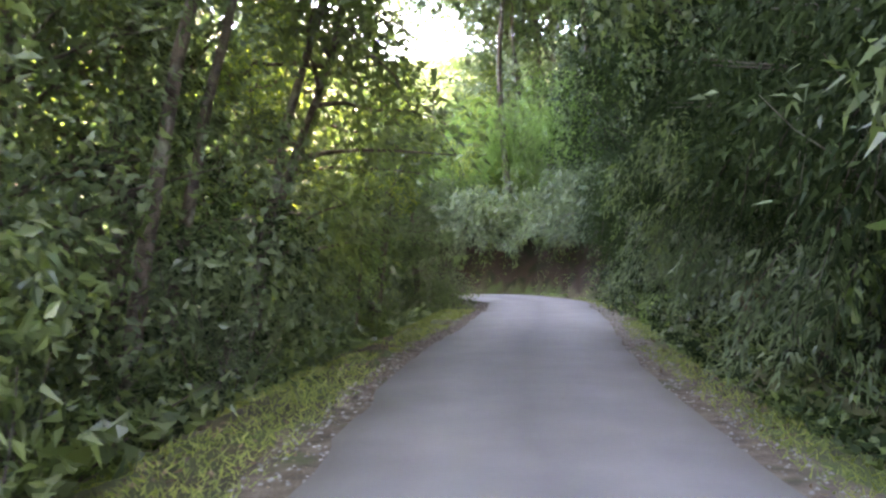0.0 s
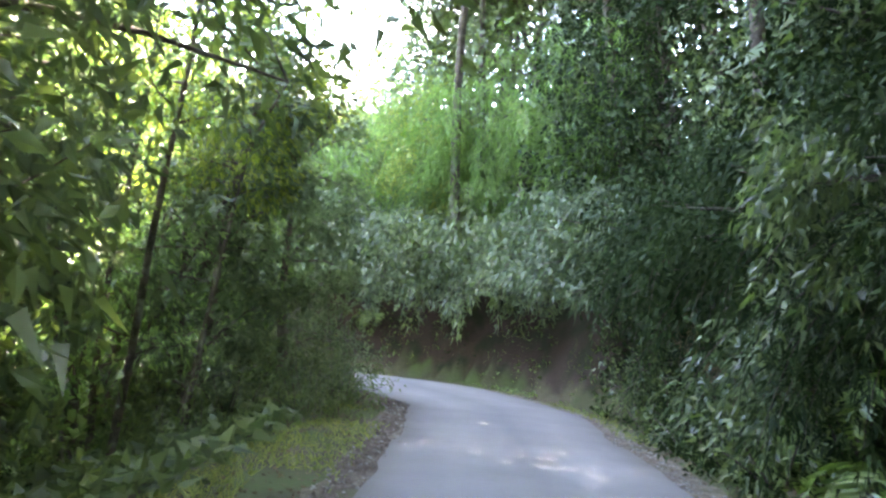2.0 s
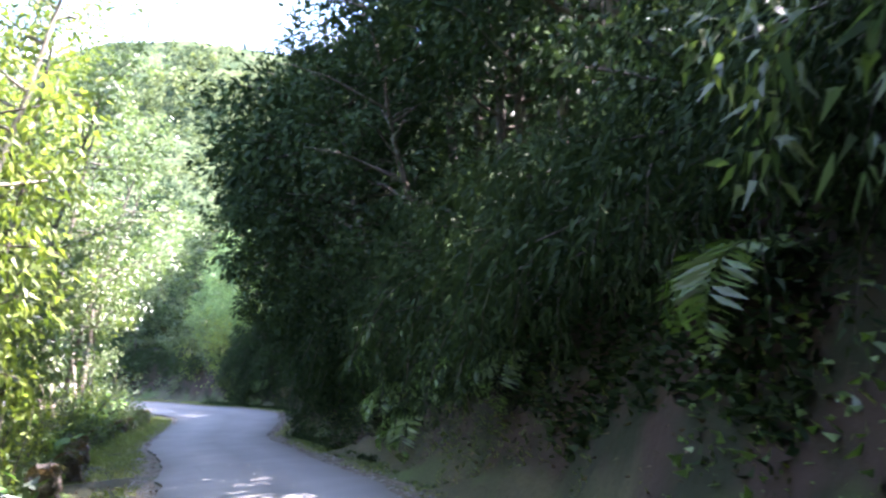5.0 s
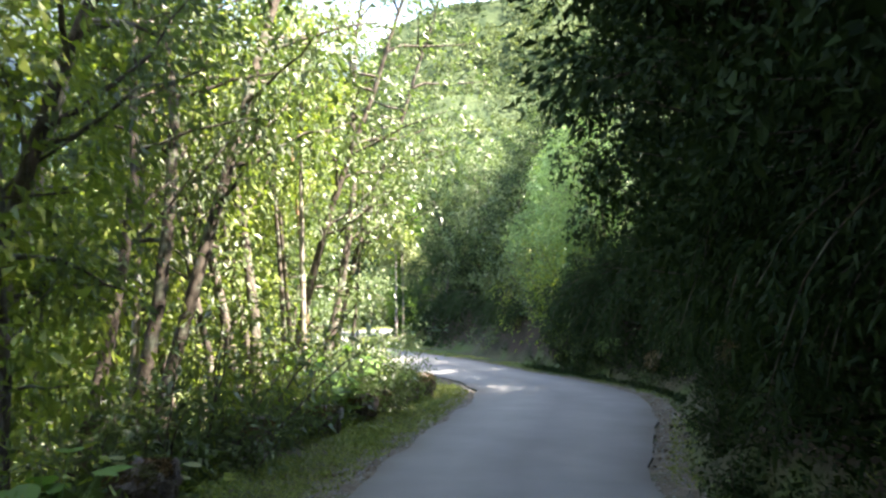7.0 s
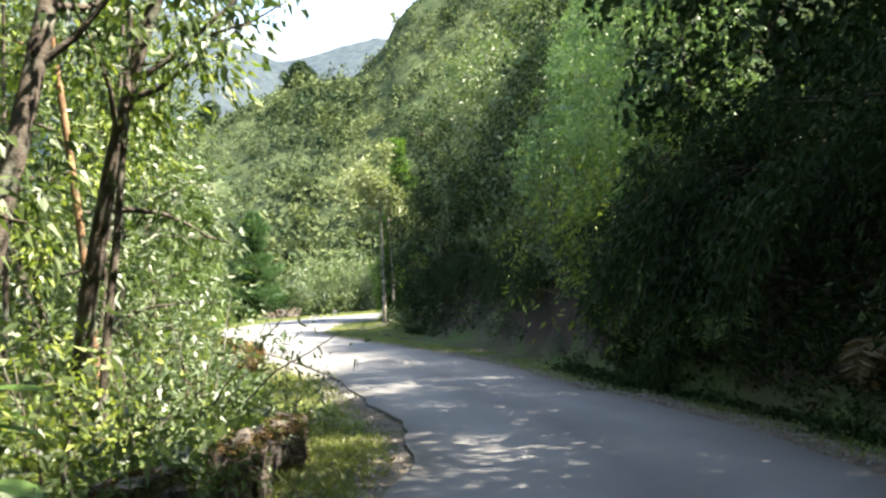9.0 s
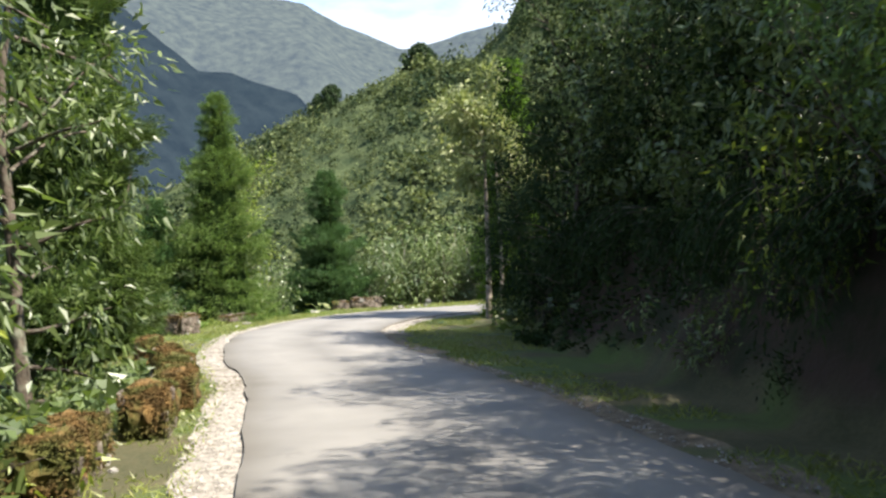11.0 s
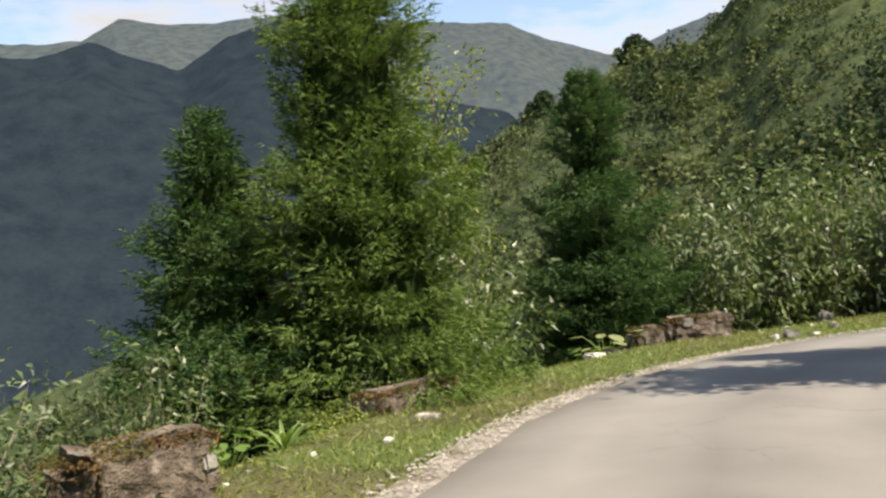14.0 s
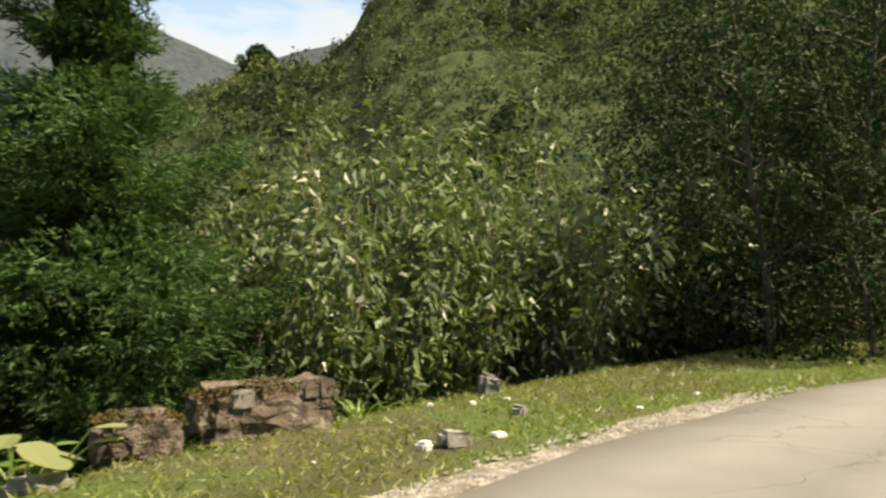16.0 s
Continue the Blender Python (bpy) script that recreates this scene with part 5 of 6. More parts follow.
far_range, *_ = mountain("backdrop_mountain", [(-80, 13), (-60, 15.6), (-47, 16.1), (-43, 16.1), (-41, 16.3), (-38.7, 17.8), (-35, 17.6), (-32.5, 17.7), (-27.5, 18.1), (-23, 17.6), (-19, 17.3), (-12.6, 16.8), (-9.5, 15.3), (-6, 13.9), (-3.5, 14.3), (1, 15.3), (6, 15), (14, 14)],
                         2600, 1100, -150, HILL_FAR, "forested mountain ridge under cloud, haze put in as a glow", 31, 60, 320, 84, lift=0.75)
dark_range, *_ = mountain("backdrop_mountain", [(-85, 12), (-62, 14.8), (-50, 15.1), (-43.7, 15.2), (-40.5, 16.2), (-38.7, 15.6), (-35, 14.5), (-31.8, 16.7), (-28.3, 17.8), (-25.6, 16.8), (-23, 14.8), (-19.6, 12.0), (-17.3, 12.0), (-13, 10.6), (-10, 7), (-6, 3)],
                          1300, 600, -150, HILL_DARK, "dark blue mountain, cloud shadow and haze put into its colour", 47, 34, 280, 72, lift=0.9)
spur, SX, SY, SZ = mountain("backdrop_hill", [(-48, -9), (-34, -2.0), (-26, 2.6), (-20, 5.8), (-15.5, 8.2), (-13, 9.5), (-11, 10.3), (-9, 11.3), (-6.3, 12.8), (-5, 13.2), (-3, 13.6), (-0.5, 14.0), (1.6, 15.8), (2.6, 17.6), (4, 19.0), (8, 20.5), (14, 21), (24, 20), (40, 17), (60, 15), (80, 14.5), (95, 14.5), (115, 16)],
                            430, 150, -70, HILL_MID, "forested green spur across the side valley", 63, 7.0, 420, 80, "hill")


def clumps(X, Y, Z, count, size, seed, mat, name, label, per=34, top=0.2, reach=0.6):
    """Far tree crowns: rough tufts of leaf sprays, joined; size varies in patches."""
    r = np.random.default_rng(seed)
    n, k = X.shape
    lo = int(k * top)
    a, b = r.integers(0, int(n * reach), count), r.integers(lo, k - 1, count)
    fa, fb = r.random(count), r.random(count)
    lerp = lambda A: (A[a, b] * (1 - fa) + A[a + 1, b] * fa) * (1 - fb) + A[a, b + 1] * fb
    c = np.stack([lerp(X), lerp(Y), lerp(Z)], 1)
    patch = np.clip(0.9 + 0.8 * rough_noise(c[:, 0], c[:, 1], 38.0, seed, 3), 0.35, 2.0)
    rad = size * patch * (0.6 + 0.7 * r.random(count))
    way = unit(r.normal(size=(count, per, 3)) + [0, 0, 0.5])
    lump = 0.75 + 0.3 * np.sin(way[..., :1] * 5 + a[:, None, None]) * np.cos(way[..., 1:2] * 4 + b[:, None, None])
    base = c[:, None] + way * [1, 1, 1.65] * rad[:, None, None] * lump * (0.75 + 0.3 * r.random((count, per, 1))) + [0, 0, 1.0] * rad[:, None, None] * 0.6
    ln = (rad[:, None] * (0.26 + 0.26 * r.random((count, per)))).ravel()
    v, f = blades(base.reshape(-1, 3), way.reshape(-1, 3) + r.normal(size=(count * per, 3)) * 0.6, ln, ln * 0.9, r)
    return tagged(new(name, mesh_from(name, v, f, mat)), label, "forest", kind="stuff")


clumps(SX, SY, SZ, 8200, 3.7, 5, FOREST, "far_woods", "dense green forest crowns covering the spur")
clumps(SX, SY, SZ, 320, 3.6, 6, FOREST_DARK, "far_woods", "dark tall crowns scattered through the forest")


ridge_tree = TP(lump_tree(306, 13.0, 5.0, 1.0, 80, 60, 1.3, LEAF_DARK_SHADE, girth=0.3, width=0.7))
for brg, hz in ((-5.0, 1.15), (-11.0, 0.95), (-4.2, 0.8), (-11.8, 0.7)):
    col = int(np.argmin(np.abs(np.degrees(np.arctan2(SY[:, 20] - VIEW[1], VIEW[0] - SX[:, 20]) + VALLEY_TURN) - brg)))
    top_ = int(np.argmax(SZ[col]))
    plant("tree", ridge_tree, Matrix.Translation((SX[col, top_], SY[col, top_], SZ[col, top_] - 1.0)) @ Matrix.Scale(hz, 4), "dark round-crowned tree on the ridge of the spur", "tree", "trees on the ridge")

# ---- the open bend ----
def bend(x, y):
    """Places round the open bend: y metres on from where it comes into view, x to the right."""
    u, v = 1.52 - y, x - 0.22
    return -42.3 + u * math.cos(VALLEY_TURN) - v * math.sin(VALLEY_TURN), 40.9 + u * math.sin(VALLEY_TURN) + v * math.cos(VALLEY_TURN)


big = CP(conifer_meshes(301, 14.0, 2.35, NEEDLE_DEEP, 50, 0.46, 0.0, 4.4, 0.46, 0.6, 0.52, 0.05))
mid_ = CP(conifer_meshes(302, 9.8, 2.6, NEEDLE, 36, 0.74, 0.0, 2.6, 0.56, 0.5))
low_ = CP(conifer_meshes(303, 6.6, 2.35, NEEDLE_COOL, 28, 0.85, 0.0, 2.2, 0.6, 0.64))
small_ = CP(conifer_meshes(304, 8.2, 2.6, NEEDLE_COOL, 30, 0.62, 0.42, 3.2, 0.62, 0.45, 0.63))
CONIFERS = "conifers by the road"
for ms, lx, ly, tn, sz, lab in ((big, -10.0, 21.0, 0, 1.0, "tall bright green conifer with drooping feathery sprays"), (mid_, -10.7, 34.3, 40, 1.02, "tall dense conifer with gaps showing a shade-dark core"),
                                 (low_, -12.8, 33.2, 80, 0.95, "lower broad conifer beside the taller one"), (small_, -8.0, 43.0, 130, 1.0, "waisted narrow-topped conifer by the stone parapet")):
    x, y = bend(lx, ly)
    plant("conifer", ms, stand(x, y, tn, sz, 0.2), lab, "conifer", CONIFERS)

bright_ = CP(conifer_meshes(305, 10.2, 1.75, NEEDLE_BRIGHT, 34, 0.6, 0.0, 2.0, 0.62, 0.62))
plant("conifer", bright_, stand(-74.4, 40.2, 10, 1.0, 0.2), "bright green narrow conifer on the bank by the bend", "conifer", CONIFERS)

# growth on the nose of the bank, in front of that conifer
for i, (x, y, sz) in enumerate(((-66.2, 40.9, 0.5), (-68.4, 41.4, 0.42), (-64.2, 41.3, 0.56), (-62.2, 41.9, 0.66), (-69.8, 41.9, 0.5), (-65.0, 42.4, 0.75))):
    plant("tree", bushy_fine[0], stand(x, y, 70 * i, sz, 0.2), LABEL_BUSHY[0], "tree", "trees on the nose of the bank")

# broadleaf trees that stand alone
pale_tree = TP(tree_meshes(320, 9.2, 5.4, 1.5, 17, 26, 0.24, PALE_BARK, LEAF_PALE, 0.13, cluster=0.4, rise=0.7, width=0.5, trunks=2, wander=0.012))
thin_tree = TP(tree_meshes(321, 9.0, 3.2, 1.6, 14, 9, 0.17, BARK, LEAF_BRIGHT, 0.07, cluster=0.4, rise=0.9, wander=0.03))
leafy_tree = TP(tree_meshes(322, 9.5, 0.6, 2.3, 30, 15, 0.20, BARK, LEAF, 0.14, cluster=0.5, rise=0.2, width=0.4))
x, y = bend(0.45, 32.0)
plant("tree", pale_tree, stand(x, y, 200, 0.98), "slim twin-stemmed tree with pale cream-green leaves", "tree")
x, y = bend(-11.6, 42.5)
plant("tree", thin_tree, stand(x, y, 50, 1.2), "thin sparse tree with yellow-green leaves", "tree")
for lx, ly, tn, sz in ((-6.6, 8.2, 0, 1.0), (-6.9, 13.6, 120, 0.95), (-7.2, 3.2, 240, 1.05), (-9.5, 10.5, 60, 1.1), (-7.0, -2.0, 30, 1.0)):
    x, y = bend(lx, ly)
    plant("tree", leafy_tree, stand(x, y, tn, sz, 0.2), "bushy tree leafed to the ground, sunlit green leaves", "tree", "bushy trees by the parapet")

# These trees stand in sun; the shade there is put into their leaves.
for i, (lx, ly) in enumerate(((3.6, 50.5), (6.0, 52.0), (8.5, 52.6), (11.0, 53.4), (4.5, 54.0), (8.0, 56.0), (13.5, 54.5), (16.0, 55.5), (18.5, 56.5), (21, 57))):
    x, y = bend(lx, ly)
    plant("tree", bushy_fine[0], stand(x, y, 37 * i, 0.85 + 0.08 * i - 0.1 * (i % 2), 0.2), "shade-dark bushy tree beyond the grassy verge", "tree", "dark trees beyond the bend")
for i, (lx, ly) in enumerate(((-1.0, 54.5), (3.0, 57.0), (7.0, 58.5), (11.0, 59.0), (-5.0, 53.0))):
    x, y = bend(lx, ly)
    plant("tree", slender[(0, 2)[i % 2]], stand(x, y, 61 * i, 0.75, 0.2), LABELS["slender"][(0, 2)[i % 2]], "tree", "dark trees beyond the bend")

for i, (x, y, sz) in enumerate(((-87.4, 41.6, 0.75), (-88.4, 43.8, 0.9), (-90.0, 46.6, 1.0), (-91.0, 49.4, 1.05), (-91.4, 42.8, 1.1), (-86.0, 42.8, 0.5))):
    plant("tree", bushy_fine[0], stand(x, y, 53 * i, sz, 0.2), "shade-dark bushy tree beyond the grassy verge", "tree", "dark trees beyond the bend")

tall_shrubs = [SP(shrub_meshes(330 + i, h, 1.3, 13, pr, lf, lm, PALE_BARK, w, 0.3)) for i, (h, pr, lf, lm, w) in enumerate([(4.2, 10, 0.2, LEAF_SAGE, 0.42), (4.0, 10, 0.2, LEAF, 0.45), (4.7, 8, 0.21, LEAF_BLUE, 0.42)])]
TALL_LABELS = ["tall sunlit shrub with thin pale stems", "tall green shrub with thin stems", "tall grey-green shrub with glinting leaves"]
r5 = np.random.default_rng(77)
for i in range(50):
    a = 0.86 * r5.random()
    lx, ly = -7.0 + 14 * a + r5.normal() * 0.5, 43.6 + 7.5 * a + r5.uniform(0, 4.5)
    x, y = bend(lx, ly)
    sn, dn, _ = nearest(np.array([x]), np.array([y]))
    if -dn[0] < 5.4:
        continue
    k = int(r5.choice([0, 1, 1, 2]))
    plant("shrub", tall_shrubs[k], stand(x, y, r5.uniform(0, 360), r5.uniform(0.85, 1.25)), TALL_LABELS[k], "shrub", "tall shrubs beyond the bend")
for lx, ly, k, sz in ((-11.0, 39.0, 1, 1.1), (-12.2, 40.5, 1, 1.2), (-10.6, 40.8, 1, 1.0), (-13.2, 38.2, 2, 1.1), (-14, 44, 1, 1.3), (-11.0, 45.5, 2, 1.1), (-10.8, 29.0, 1, 0.45), (-11.0, 26.5, 1, 0.5), (-10.4, 24.0, 1, 0.6), (-11.6, 22.5, 1, 0.7), (-12.5, 28, 2, 0.6)):
    x, y = bend(lx, ly)
    plant("shrub", tall_shrubs[k], stand(x, y, lx * 77, sz), TALL_LABELS[k], "shrub", "shrubs behind the verge")
for i in range(40):
    lx, ly = -8.6 - 2.5 * r5.random(), 22 + 20 * r5.random()
    x, y = bend(lx, ly)
    k = int(r5.choice([0, 2, 4, 4]))
    sn, dn, _ = nearest(np.array([x]), np.array([y]))
    if -dn[0] < 4.6:
        continue
    plant("shrub", shrubs[k], stand(x, y, r5.uniform(0, 360), r5.uniform(0.4, 0.8)), LABELS["shrub"][k], "shrub", "low shrubs behind the verge")


# ---- stones and masonry ----
def rubble(size, seed, rough_=0.05, cuts=3, bevel=0.06):
    """A weathered block: bevelled, uneven, its base at z = 0."""
    bm = bmesh.new()
    bmesh.ops.create_cube(bm, size=1)
    bmesh.ops.scale(bm, vec=size, verts=bm.verts)
    bmesh.ops.bevel(bm, geom=bm.edges[:], offset=bevel, segments=2, affect="EDGES")
    bmesh.ops.subdivide_edges(bm, edges=[e for e in bm.edges if e.calc_length() > 0.15], cuts=cuts, use_grid_fill=True)
    off = Vector((seed * 3.1, seed * 1.7, 0))
    for v in bm.verts:
        n = noise.noise_vector(v.co * 3.5 + off) * rough_ + noise.noise_vector(v.co * 11 + off) * rough_ * 0.4
        v.co += n
        v.co.z += size[2] / 2
    return bm


def masonry_block(length, depth, height, seed, x, y, turn, label, moss=True, broken=0.0, group="parapet blocks", core=MOSSY):
    """A piece of old parapet: core, coping moss, facing stones in courses on both faces."""
    root = new("parapet_block")
    root.matrix_basis = Matrix.Translation((x, y, ground_at(x, y) - 0.04)) @ Matrix.Rotation(radians(turn), 4, "Z")
    part("core", rubble((length, depth, height), seed, 0.10, 4, 0.12), core, root)
    if moss:
        rm = np.random.default_rng(seed)
        k = int(2600 * length * (2.2 if core is MOSS else 1))
        q = rm.uniform(-1, 1, (k, 3)) * [length / 2, depth / 2, 0.5]
        q[:, 2] = height * (1.0 - 0.12 * np.maximum(np.abs(2 * q[:, 0] / length), np.abs(2 * q[:, 1] / depth)) ** 4)
        fall = rm.random(k) < (0.6 if core is MOSS else 0.3)
        long_side = rm.random(k) < length / (length + depth)
        sg_ = np.sign(rm.normal(size=k))
        q[:, 1] = np.where(fall & long_side, sg_ * depth / 2, q[:, 1])
        q[:, 0] = np.where(fall & ~long_side, sg_ * length / 2, q[:, 0])
        drop_ = rm.random(k) ** (1.0 if core is MOSS else 2.2)
        q[:, 2] = np.where(fall, height * (0.92 - 0.8 * drop_), q[:, 2])
        mv, mf = blades(q + rm.normal(size=(k, 3)) * 0.012, rm.normal(size=(k, 3)) + [0, 0, 0.5], 0.022 + 0.03 * rm.random(k), np.full(k, 0.022), rm, 0.4)
        part_mesh("moss", mesh_from("moss", mv, mf, MOSS), root, "thick russet-green moss")
    r = random.Random(seed)
    rows_ = max(2, int(height / 0.17))
    for side in (-1, 1):
        for k in range(rows_):
            p = -length / 2 + 0.05
            while p < length / 2 - 0.12:
                w = min(r.uniform(0.16, 0.34), length / 2 - p - 0.03)
                if w < 0.09:
                    break
                if r.random() > 0.35 + broken * k / rows_:
                    st = rubble((w - 0.03, 0.06, height / rows_ * r.uniform(0.6, 0.95)), seed * 31 + k * 7 + int(p * 50) + side, 0.03, 1, 0.02)
                    bmesh.ops.translate(st, vec=(p + w / 2, side * (depth / 2 - r.uniform(0.0, 0.022)), k * height / rows_ + r.uniform(0, 0.03)), verts=st.verts)
                    part("stone", st, MOSSY if r.random() < 0.9 else STONE, root)
                p += w
    return tagged(root, label, "parapet", group)


def heading(sv):
    a, b = at(sv - 0.3, 0), at(sv + 0.3, 0)
    return math.degrees(math.atan2(b[1] - a[1], b[0] - a[0]))


BLOCK = "old mossy stone parapet block on the verge"
for lx, ly, ln, dp, ht, tn, lab, brk in ((-9.4, 26.9, 1.2, 0.6, 0.68, 172, "weathered brown parapet block with moss and pale stains", 0.5), (-9.4, 32.6, 1.9, 0.5, 0.34, 165, "low broken parapet with whitish stones", 0.8),
                                          (-5.7, 40.9, 1.45, 0.6, 0.62, 120, "russet moss-topped stone parapet block beside shrubs", 0.1), (-6.75, 39.8, 0.7, 0.55, 0.56, 118, "short mossy parapet stump with loose stones", 0.4)):
    x, y = bend(lx, ly)
    masonry_block(ln, dp, ht, int(ly * 10), x, y, tn, lab, True, brk)
for k, (lx, ly, ln, ht) in enumerate(((-3.55, 8.6, 1.5, 0.55), (-3.75, 10.9, 1.1, 0.6), (-4.2, 12.9, 1.2, 0.6), (-4.95, 14.9, 1.2, 0.62), (-5.8, 16.6, 1.2, 0.64), (-6.8, 18.2, 1.1, 0.66), (-3.3, 6.3, 1.4, 0.55))):
    x, y = bend(lx, ly)
    sv = nearest(np.array([x]), np.array([y]))[0][0]
    masonry_block(ln, 0.5, ht, 60 + k, x, y, heading(sv), "parapet block thickly grown with russet moss", True, 0.6, core=MOSS)
for k, (sv, ln, ht, off) in enumerate(((50.2, 0.7, 0.55, 1.6), (53.2, 0.6, 0.55, 1.6), (56.3, 0.65, 0.55, 1.65), (59.3, 0.7, 0.55, 1.7), (62.3, 0.8, 0.55, 1.8), (65.0, 0.8, 0.5, 1.75), (67.2, 0.75, 0.5, 1.65), (69.4, 1.3, 0.46, 1.6), (71.6, 0.8, 0.48, 1.5), (73.2, 0.8, 0.55, 1.3), (75.0, 0.9, 0.5, 1.3))):
    x, y, _ = at(sv, -stretch_of(WIDTH_L, sv) - off)
    masonry_block(ln, 0.42, ht, 80 + k, x, y, heading(sv), "dark mossy guard stone beside the shaded road", True, 0.3, "guard stones")


def loose_rock(x, y, size, mat, seed, label, group="loose stones"):
    bm = rubble(size, seed, 0.25 * min(size), 2, 0.25 * min(size))
    ob = part("rock", bm, mat)
    ob.matrix_basis = Matrix.Translation((x, y, ground_at(x, y) - 0.2 * size[2])) @ Matrix.Rotation(seed * 1.3, 4, "Z")
    return tagged(ob, label, "rock", group)


for lx, ly, sz, mt, lab in ((-3.9, 39.6, (0.3, 0.22, 0.2), STONE, "dark angular rock on the grass verge"), (-4.2, 39.5, (0.15, 0.13, 0.1), WHITE_STONE, "white stone beside the dark rock"), (-2.9, 43.0, (0.3, 0.25, 0.34), STONE, "small dark stump-like stone on the grass"), (-2.9, 41.2, (0.18, 0.14, 0.14), STONE, "small dark stone on the grass"),
                             (-3.4, 40.0, (0.16, 0.12, 0.06), WHITE_STONE, "flat pale stone on the verge"), (-7.6, 38.3, (0.4, 0.3, 0.16), WHITE_STONE, "fallen pale masonry stone"), (-7.3, 38.9, (0.45, 0.32, 0.2), STONE, "fallen grey masonry stone on grass"), (-8.7, 31.4, (0.3, 0.2, 0.06), PEBBLE, "flat tan stone on the verge")):
    x, y = bend(lx, ly)
    loose_rock(x, y, sz, mt, int(abs(lx * 13 + ly)), lab)
r6 = np.random.default_rng(91)
for i in range(34):
    sv, dv = r6.uniform(84, 142), r6.uniform(0.7, 3.2)
    x, y, _ = at(sv, -stretch_of(WIDTH_L, sv) - dv)
    s_ = r6.uniform(0.03, 0.085)
    loose_rock(x, y, (s_ * 1.3, s_, s_ * 0.7), WHITE_STONE if r6.random() < 0.6 else STONE, i, "small pale stone lying in the grass", "pebbles on the verge")


def pebbles(name, s_range, side, d_range, count, size, mat, label, seed):
    """Gravel stones: joined low-sided lumps."""
    r = np.random.default_rng(seed)
    s = r.uniform(*s_range, count)
    edge = stretch_of(WIDTH_L if side < 0 else WIDTH_R, s)
    d = side * (edge + d_range[0] + (d_range[1] - d_range[0]) * r.random(count))
    c = np.stack([np.interp(s, along, line[:, i]) for i in range(3)], 1)
    c[:, :2] += np.stack([np.interp(s, along, right[:, i]) for i in range(2)], 1) * d[:, None]
    c[:, 2] -= 0.04
    octa = np.array([[1, 0, 0], [0, 1, 0], [-1, 0, 0], [0, -1, 0], [0.2, 0.3, 0.7], [-0.3, -0.1, 0.6]], float)
    tri = np.array([[0, 1, 4], [1, 2, 4], [2, 5, 4], [2, 3, 5], [3, 0, 5], [0, 4, 5]])
    sz = size * r.uniform(0.4, 1.3, (count, 1, 1)) * r.uniform(0.6, 1.2, (count, 6, 1))
    v = c[:, None] + octa[None] * sz
    f = (np.arange(count)[:, None, None] * 6 + tri[None]).reshape(-1, 3)
    return tagged(new(name, mesh_from(name, v.reshape(-1, 3), f, mat)), label, "gravel", kind="stuff")


pebbles("gravel", (80, 122), -1, (-0.1, 0.6), 6500, 0.026, PEBBLE, "loose pale gravel stones by the road edge", 95)
pebbles("gravel", (104, 134), 1, (-0.1, 0.7), 3000, 0.03, PEBBLE, "loose pale gravel stones by the road edge", 96)
pebbles("rubble", (9, 34), -1, (-0.05, 0.4), 1100, 0.055, MOSSY, "broken brown stones along the crumbled road edge", 99)
pebbles("gravel", (-2, 82), -1, (-0.05, 0.5), 3000, 0.025, STONE, "dull gravel in the dirt by the road edge", 97)
pebbles("gravel", (-2, 100), 1, (-0.05, 0.5), 3000, 0.025, STONE, "dull gravel in the dirt by the road edge", 98)


# ---- small plants of the verges ----
def big_leaf_plant(seed, height, count, leaf, mat):
    """A soft plant with large rounded leaves on thin stalks."""
    r = np.random.default_rng(seed)
    wood, pieces = [], []
    for i in range(count):
        a = r.uniform(0, 6.28)
        path = limb_path((0, 0, 0), (np.cos(a) * 0.5, np.sin(a) * 0.5, 1), height * r.uniform(0.4, 1.0), r, 0.2, 4, 0.02)
        wood.append(tube(path, 0.008 * np.linspace(1.3, 0.6, 5), 4))
        L = leaf * r.uniform(0.7, 1.2)
        w = unit(np.array([np.cos(a), np.sin(a), r.uniform(-0.6, 0.1)]))
        sd = unit(np.cross(w, [0, 0, 1.0]))
        th = np.linspace(0, 2 * np.pi, 10, endpoint=False)
        ring = path[-1] + w * L * 0.5 + (w[None] * np.cos(th)[:, None] * 0.52 + sd[None] * np.sin(th)[:, None] * 0.42) * L + np.array([0, 0, 1.0]) * (np.abs(np.sin(th))[:, None] * 0.06 * L)
        v = np.concatenate([[path[-1] + w * L * 0.5], ring])
        pieces.append((v, np.array([[0, j + 1, (j + 1) % 10 + 1] for j in range(10)])))
    wv, wf = joined(wood)
    return [("stalk", mesh_from("stalk", wv, wf, FERN))] + [("leaf", mesh_from("leaf", v, f, mat)) for v, f in pieces]


def strap_plant(seed, length, count, mat):
    r = np.random.default_rng(seed)
    out = []
    for i in range(count):
        a, u = i * 2.4, np.linspace(0, 1, 6)
        ang = r.uniform(0.9, 1.35) - u * r.uniform(0.6, 1.5)
        L = length * r.uniform(0.6, 1.1)
        x, z = np.cumsum(np.cos(ang)) * L / 6, np.cumsum(np.sin(ang)) * L / 6
        w = 0.03 * np.array([0.8, 1, 1, 0.8, 0.5, 0.05])
        lft, rgt = np.stack([x, w, z + 0.01], 1), np.stack([x, -w, z + 0.01], 1)
        v = np.concatenate([lft, rgt, np.stack([x, 0 * x, z], 1)])
        f = []
        for k in range(5):
            f += [(k, k + 1, 13 + k), (k, 13 + k, 12 + k), (12 + k, 13 + k, 7 + k), (12 + k, 7 + k, 6 + k)]
        out.append(turned((v, np.array(f)), a))
    return [("leaf", mesh_from("leaf", v, f, mat)) for v, f in out]


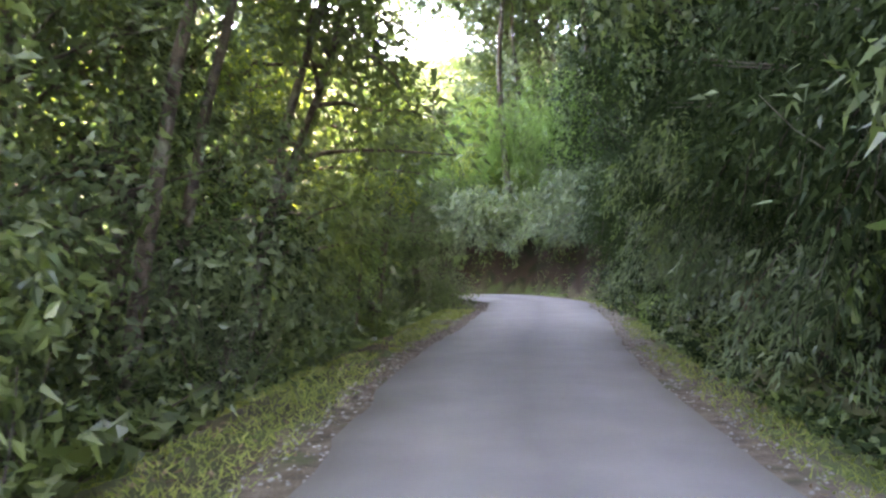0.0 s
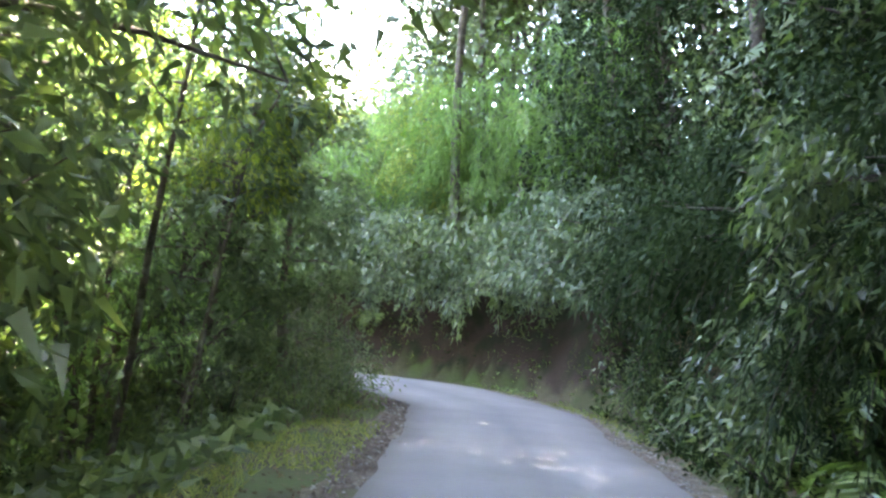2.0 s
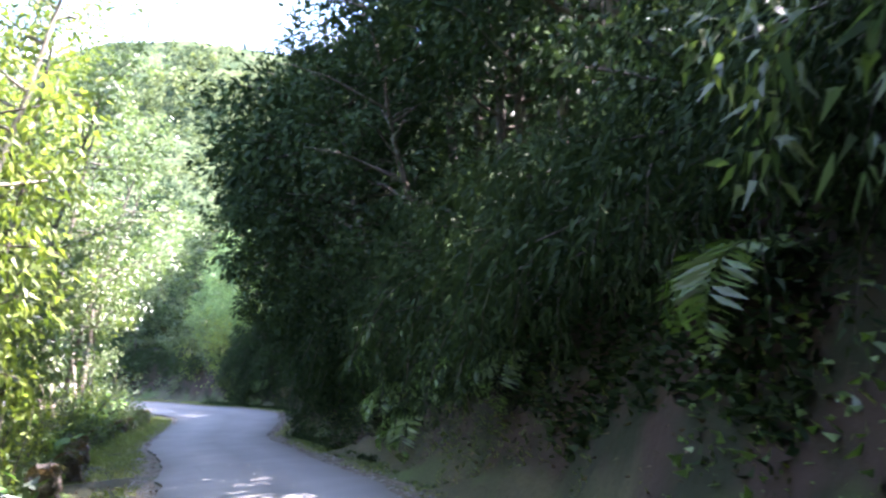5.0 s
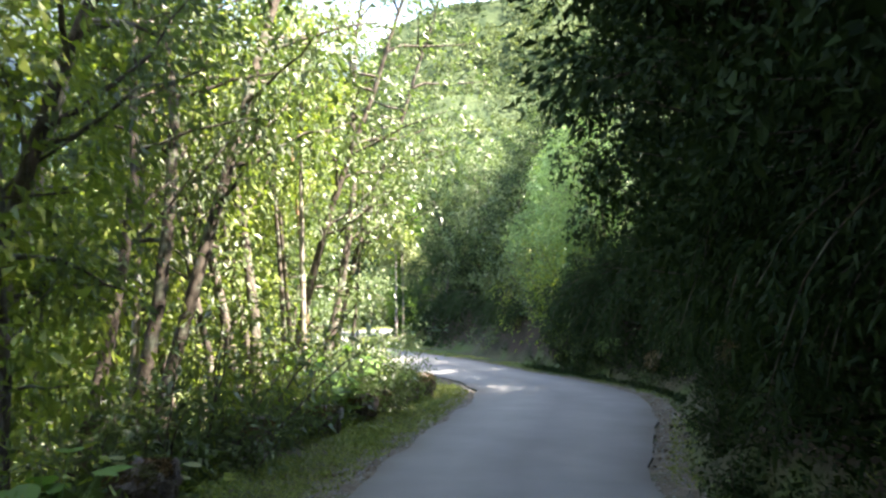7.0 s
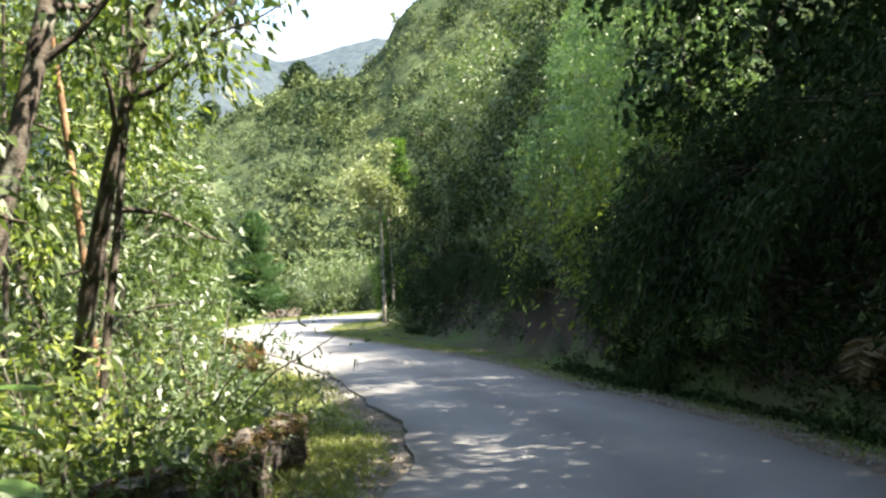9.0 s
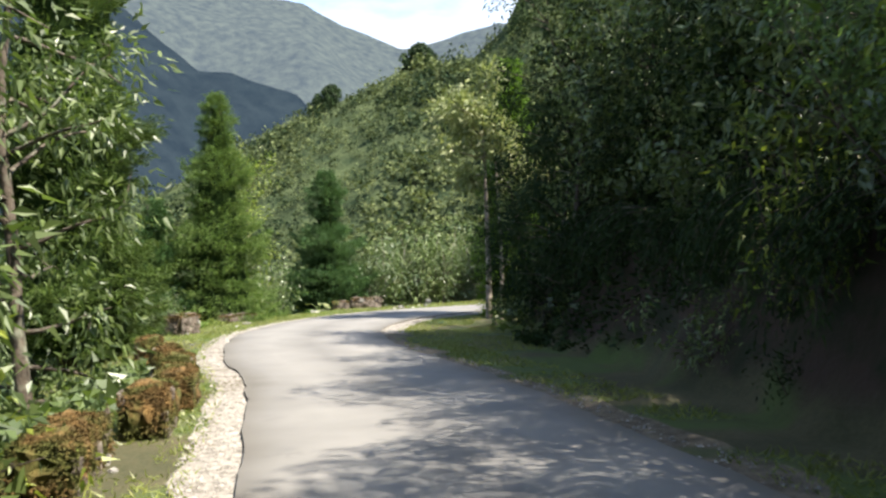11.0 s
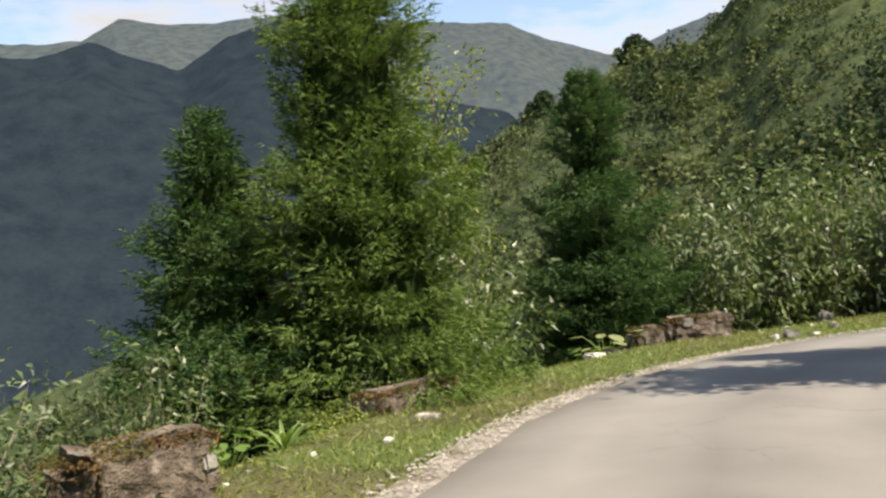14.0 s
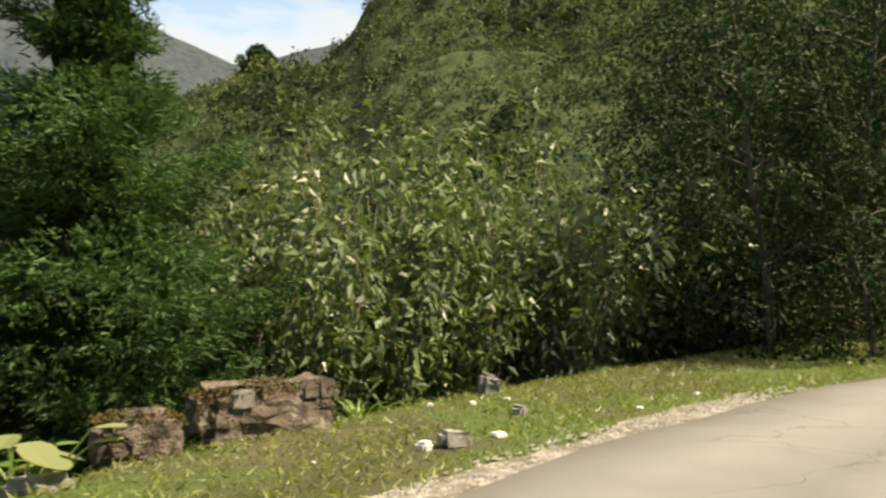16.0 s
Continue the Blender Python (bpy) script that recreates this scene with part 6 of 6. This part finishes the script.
soft_plants = [big_leaf_plant(401, 0.9, 16, 0.24, BAMBOO), big_leaf_plant(402, 0.6, 12, 0.2, LEAF_PALE), big_leaf_plant(403, 1.3, 26, 0.22, BAMBOO)]
straps = [strap_plant(411, 0.75, 12, FERN), strap_plant(412, 0.55, 9, LEAF_PALE)]
for lx, ly, k, sz in ((-11.2, 32.4, 0, 0.8), (-7.5, 39.2, 1, 1.5), (-10.2, 38.6, 0, 0.6), (-7.9, 39.8, 0, 0.9), (-10.4, 29.6, 0, 0.7), (-5.0, 6.6, 0, 0.8), (-5.5, 44.5, 1, 0.8), (-4.9, 10.4, 1, 0.8)):
    x, y = bend(lx, ly)
    plant("leafy_plant", soft_plants[k], stand(x, y, lx * 50, sz), "plant with large rounded yellow-green leaves", "plant", "large-leaved plants")
for sv, dv, k, sz in ((44.2, 1.2, 2, 0.8), (45.2, 1.5, 0, 1.0), (66.5, 2.2, 2, 1.3), (67.5, 2.4, 2, 1.1), (68.4, 2.4, 2, 1.25), (70.0, 2.3, 2, 1.2), (58.0, 2.0, 0, 1.1), (60.5, 2.1, 1, 1.0)):
    x, y, _ = at(sv, -stretch_of(WIDTH_L, sv) - dv)
    plant("leafy_plant", soft_plants[k], stand(x, y, sv * 50, sz), "plant with large rounded yellow-green leaves", "plant", "large-leaved plants")
for lx, ly, k, sz in ((-9.9, 32.2, 0, 1.0), (-9.7, 33.4, 1, 1.1), (-9.9, 28.2, 0, 0.8), (-9.2, 21.5, 0, 1.0), (-9.6, 31.6, 1, 0.9), (-4.6, 43.4, 0, 1.2), (-3.2, 45.2, 0, 0.9), (-9.8, 29.8, 0, 0.9)):
    x, y = bend(lx, ly)
    plant("strap_leaved_plant", straps[k], stand(x, y, ly * 40, sz), "clump of long strap-shaped green leaves", "plant", "strap-leaved plants")
for lx, ly, sz in ((-5.0, 9.6, 0.7), (-5.3, 7.6, 0.8), (-4.6, 5.4, 0.7), (-10.0, 30.6, 0.6), (-10.3, 27.6, 0.6), (-5.2, 12.0, 0.7), (-8.9, 38.9, 0.6)):
    x, y = bend(lx, ly)
    plant("fern", ferns[0], stand(x, y, lx * 90, sz), "bright green fern beside the parapet", "fern", "ferns by the road")
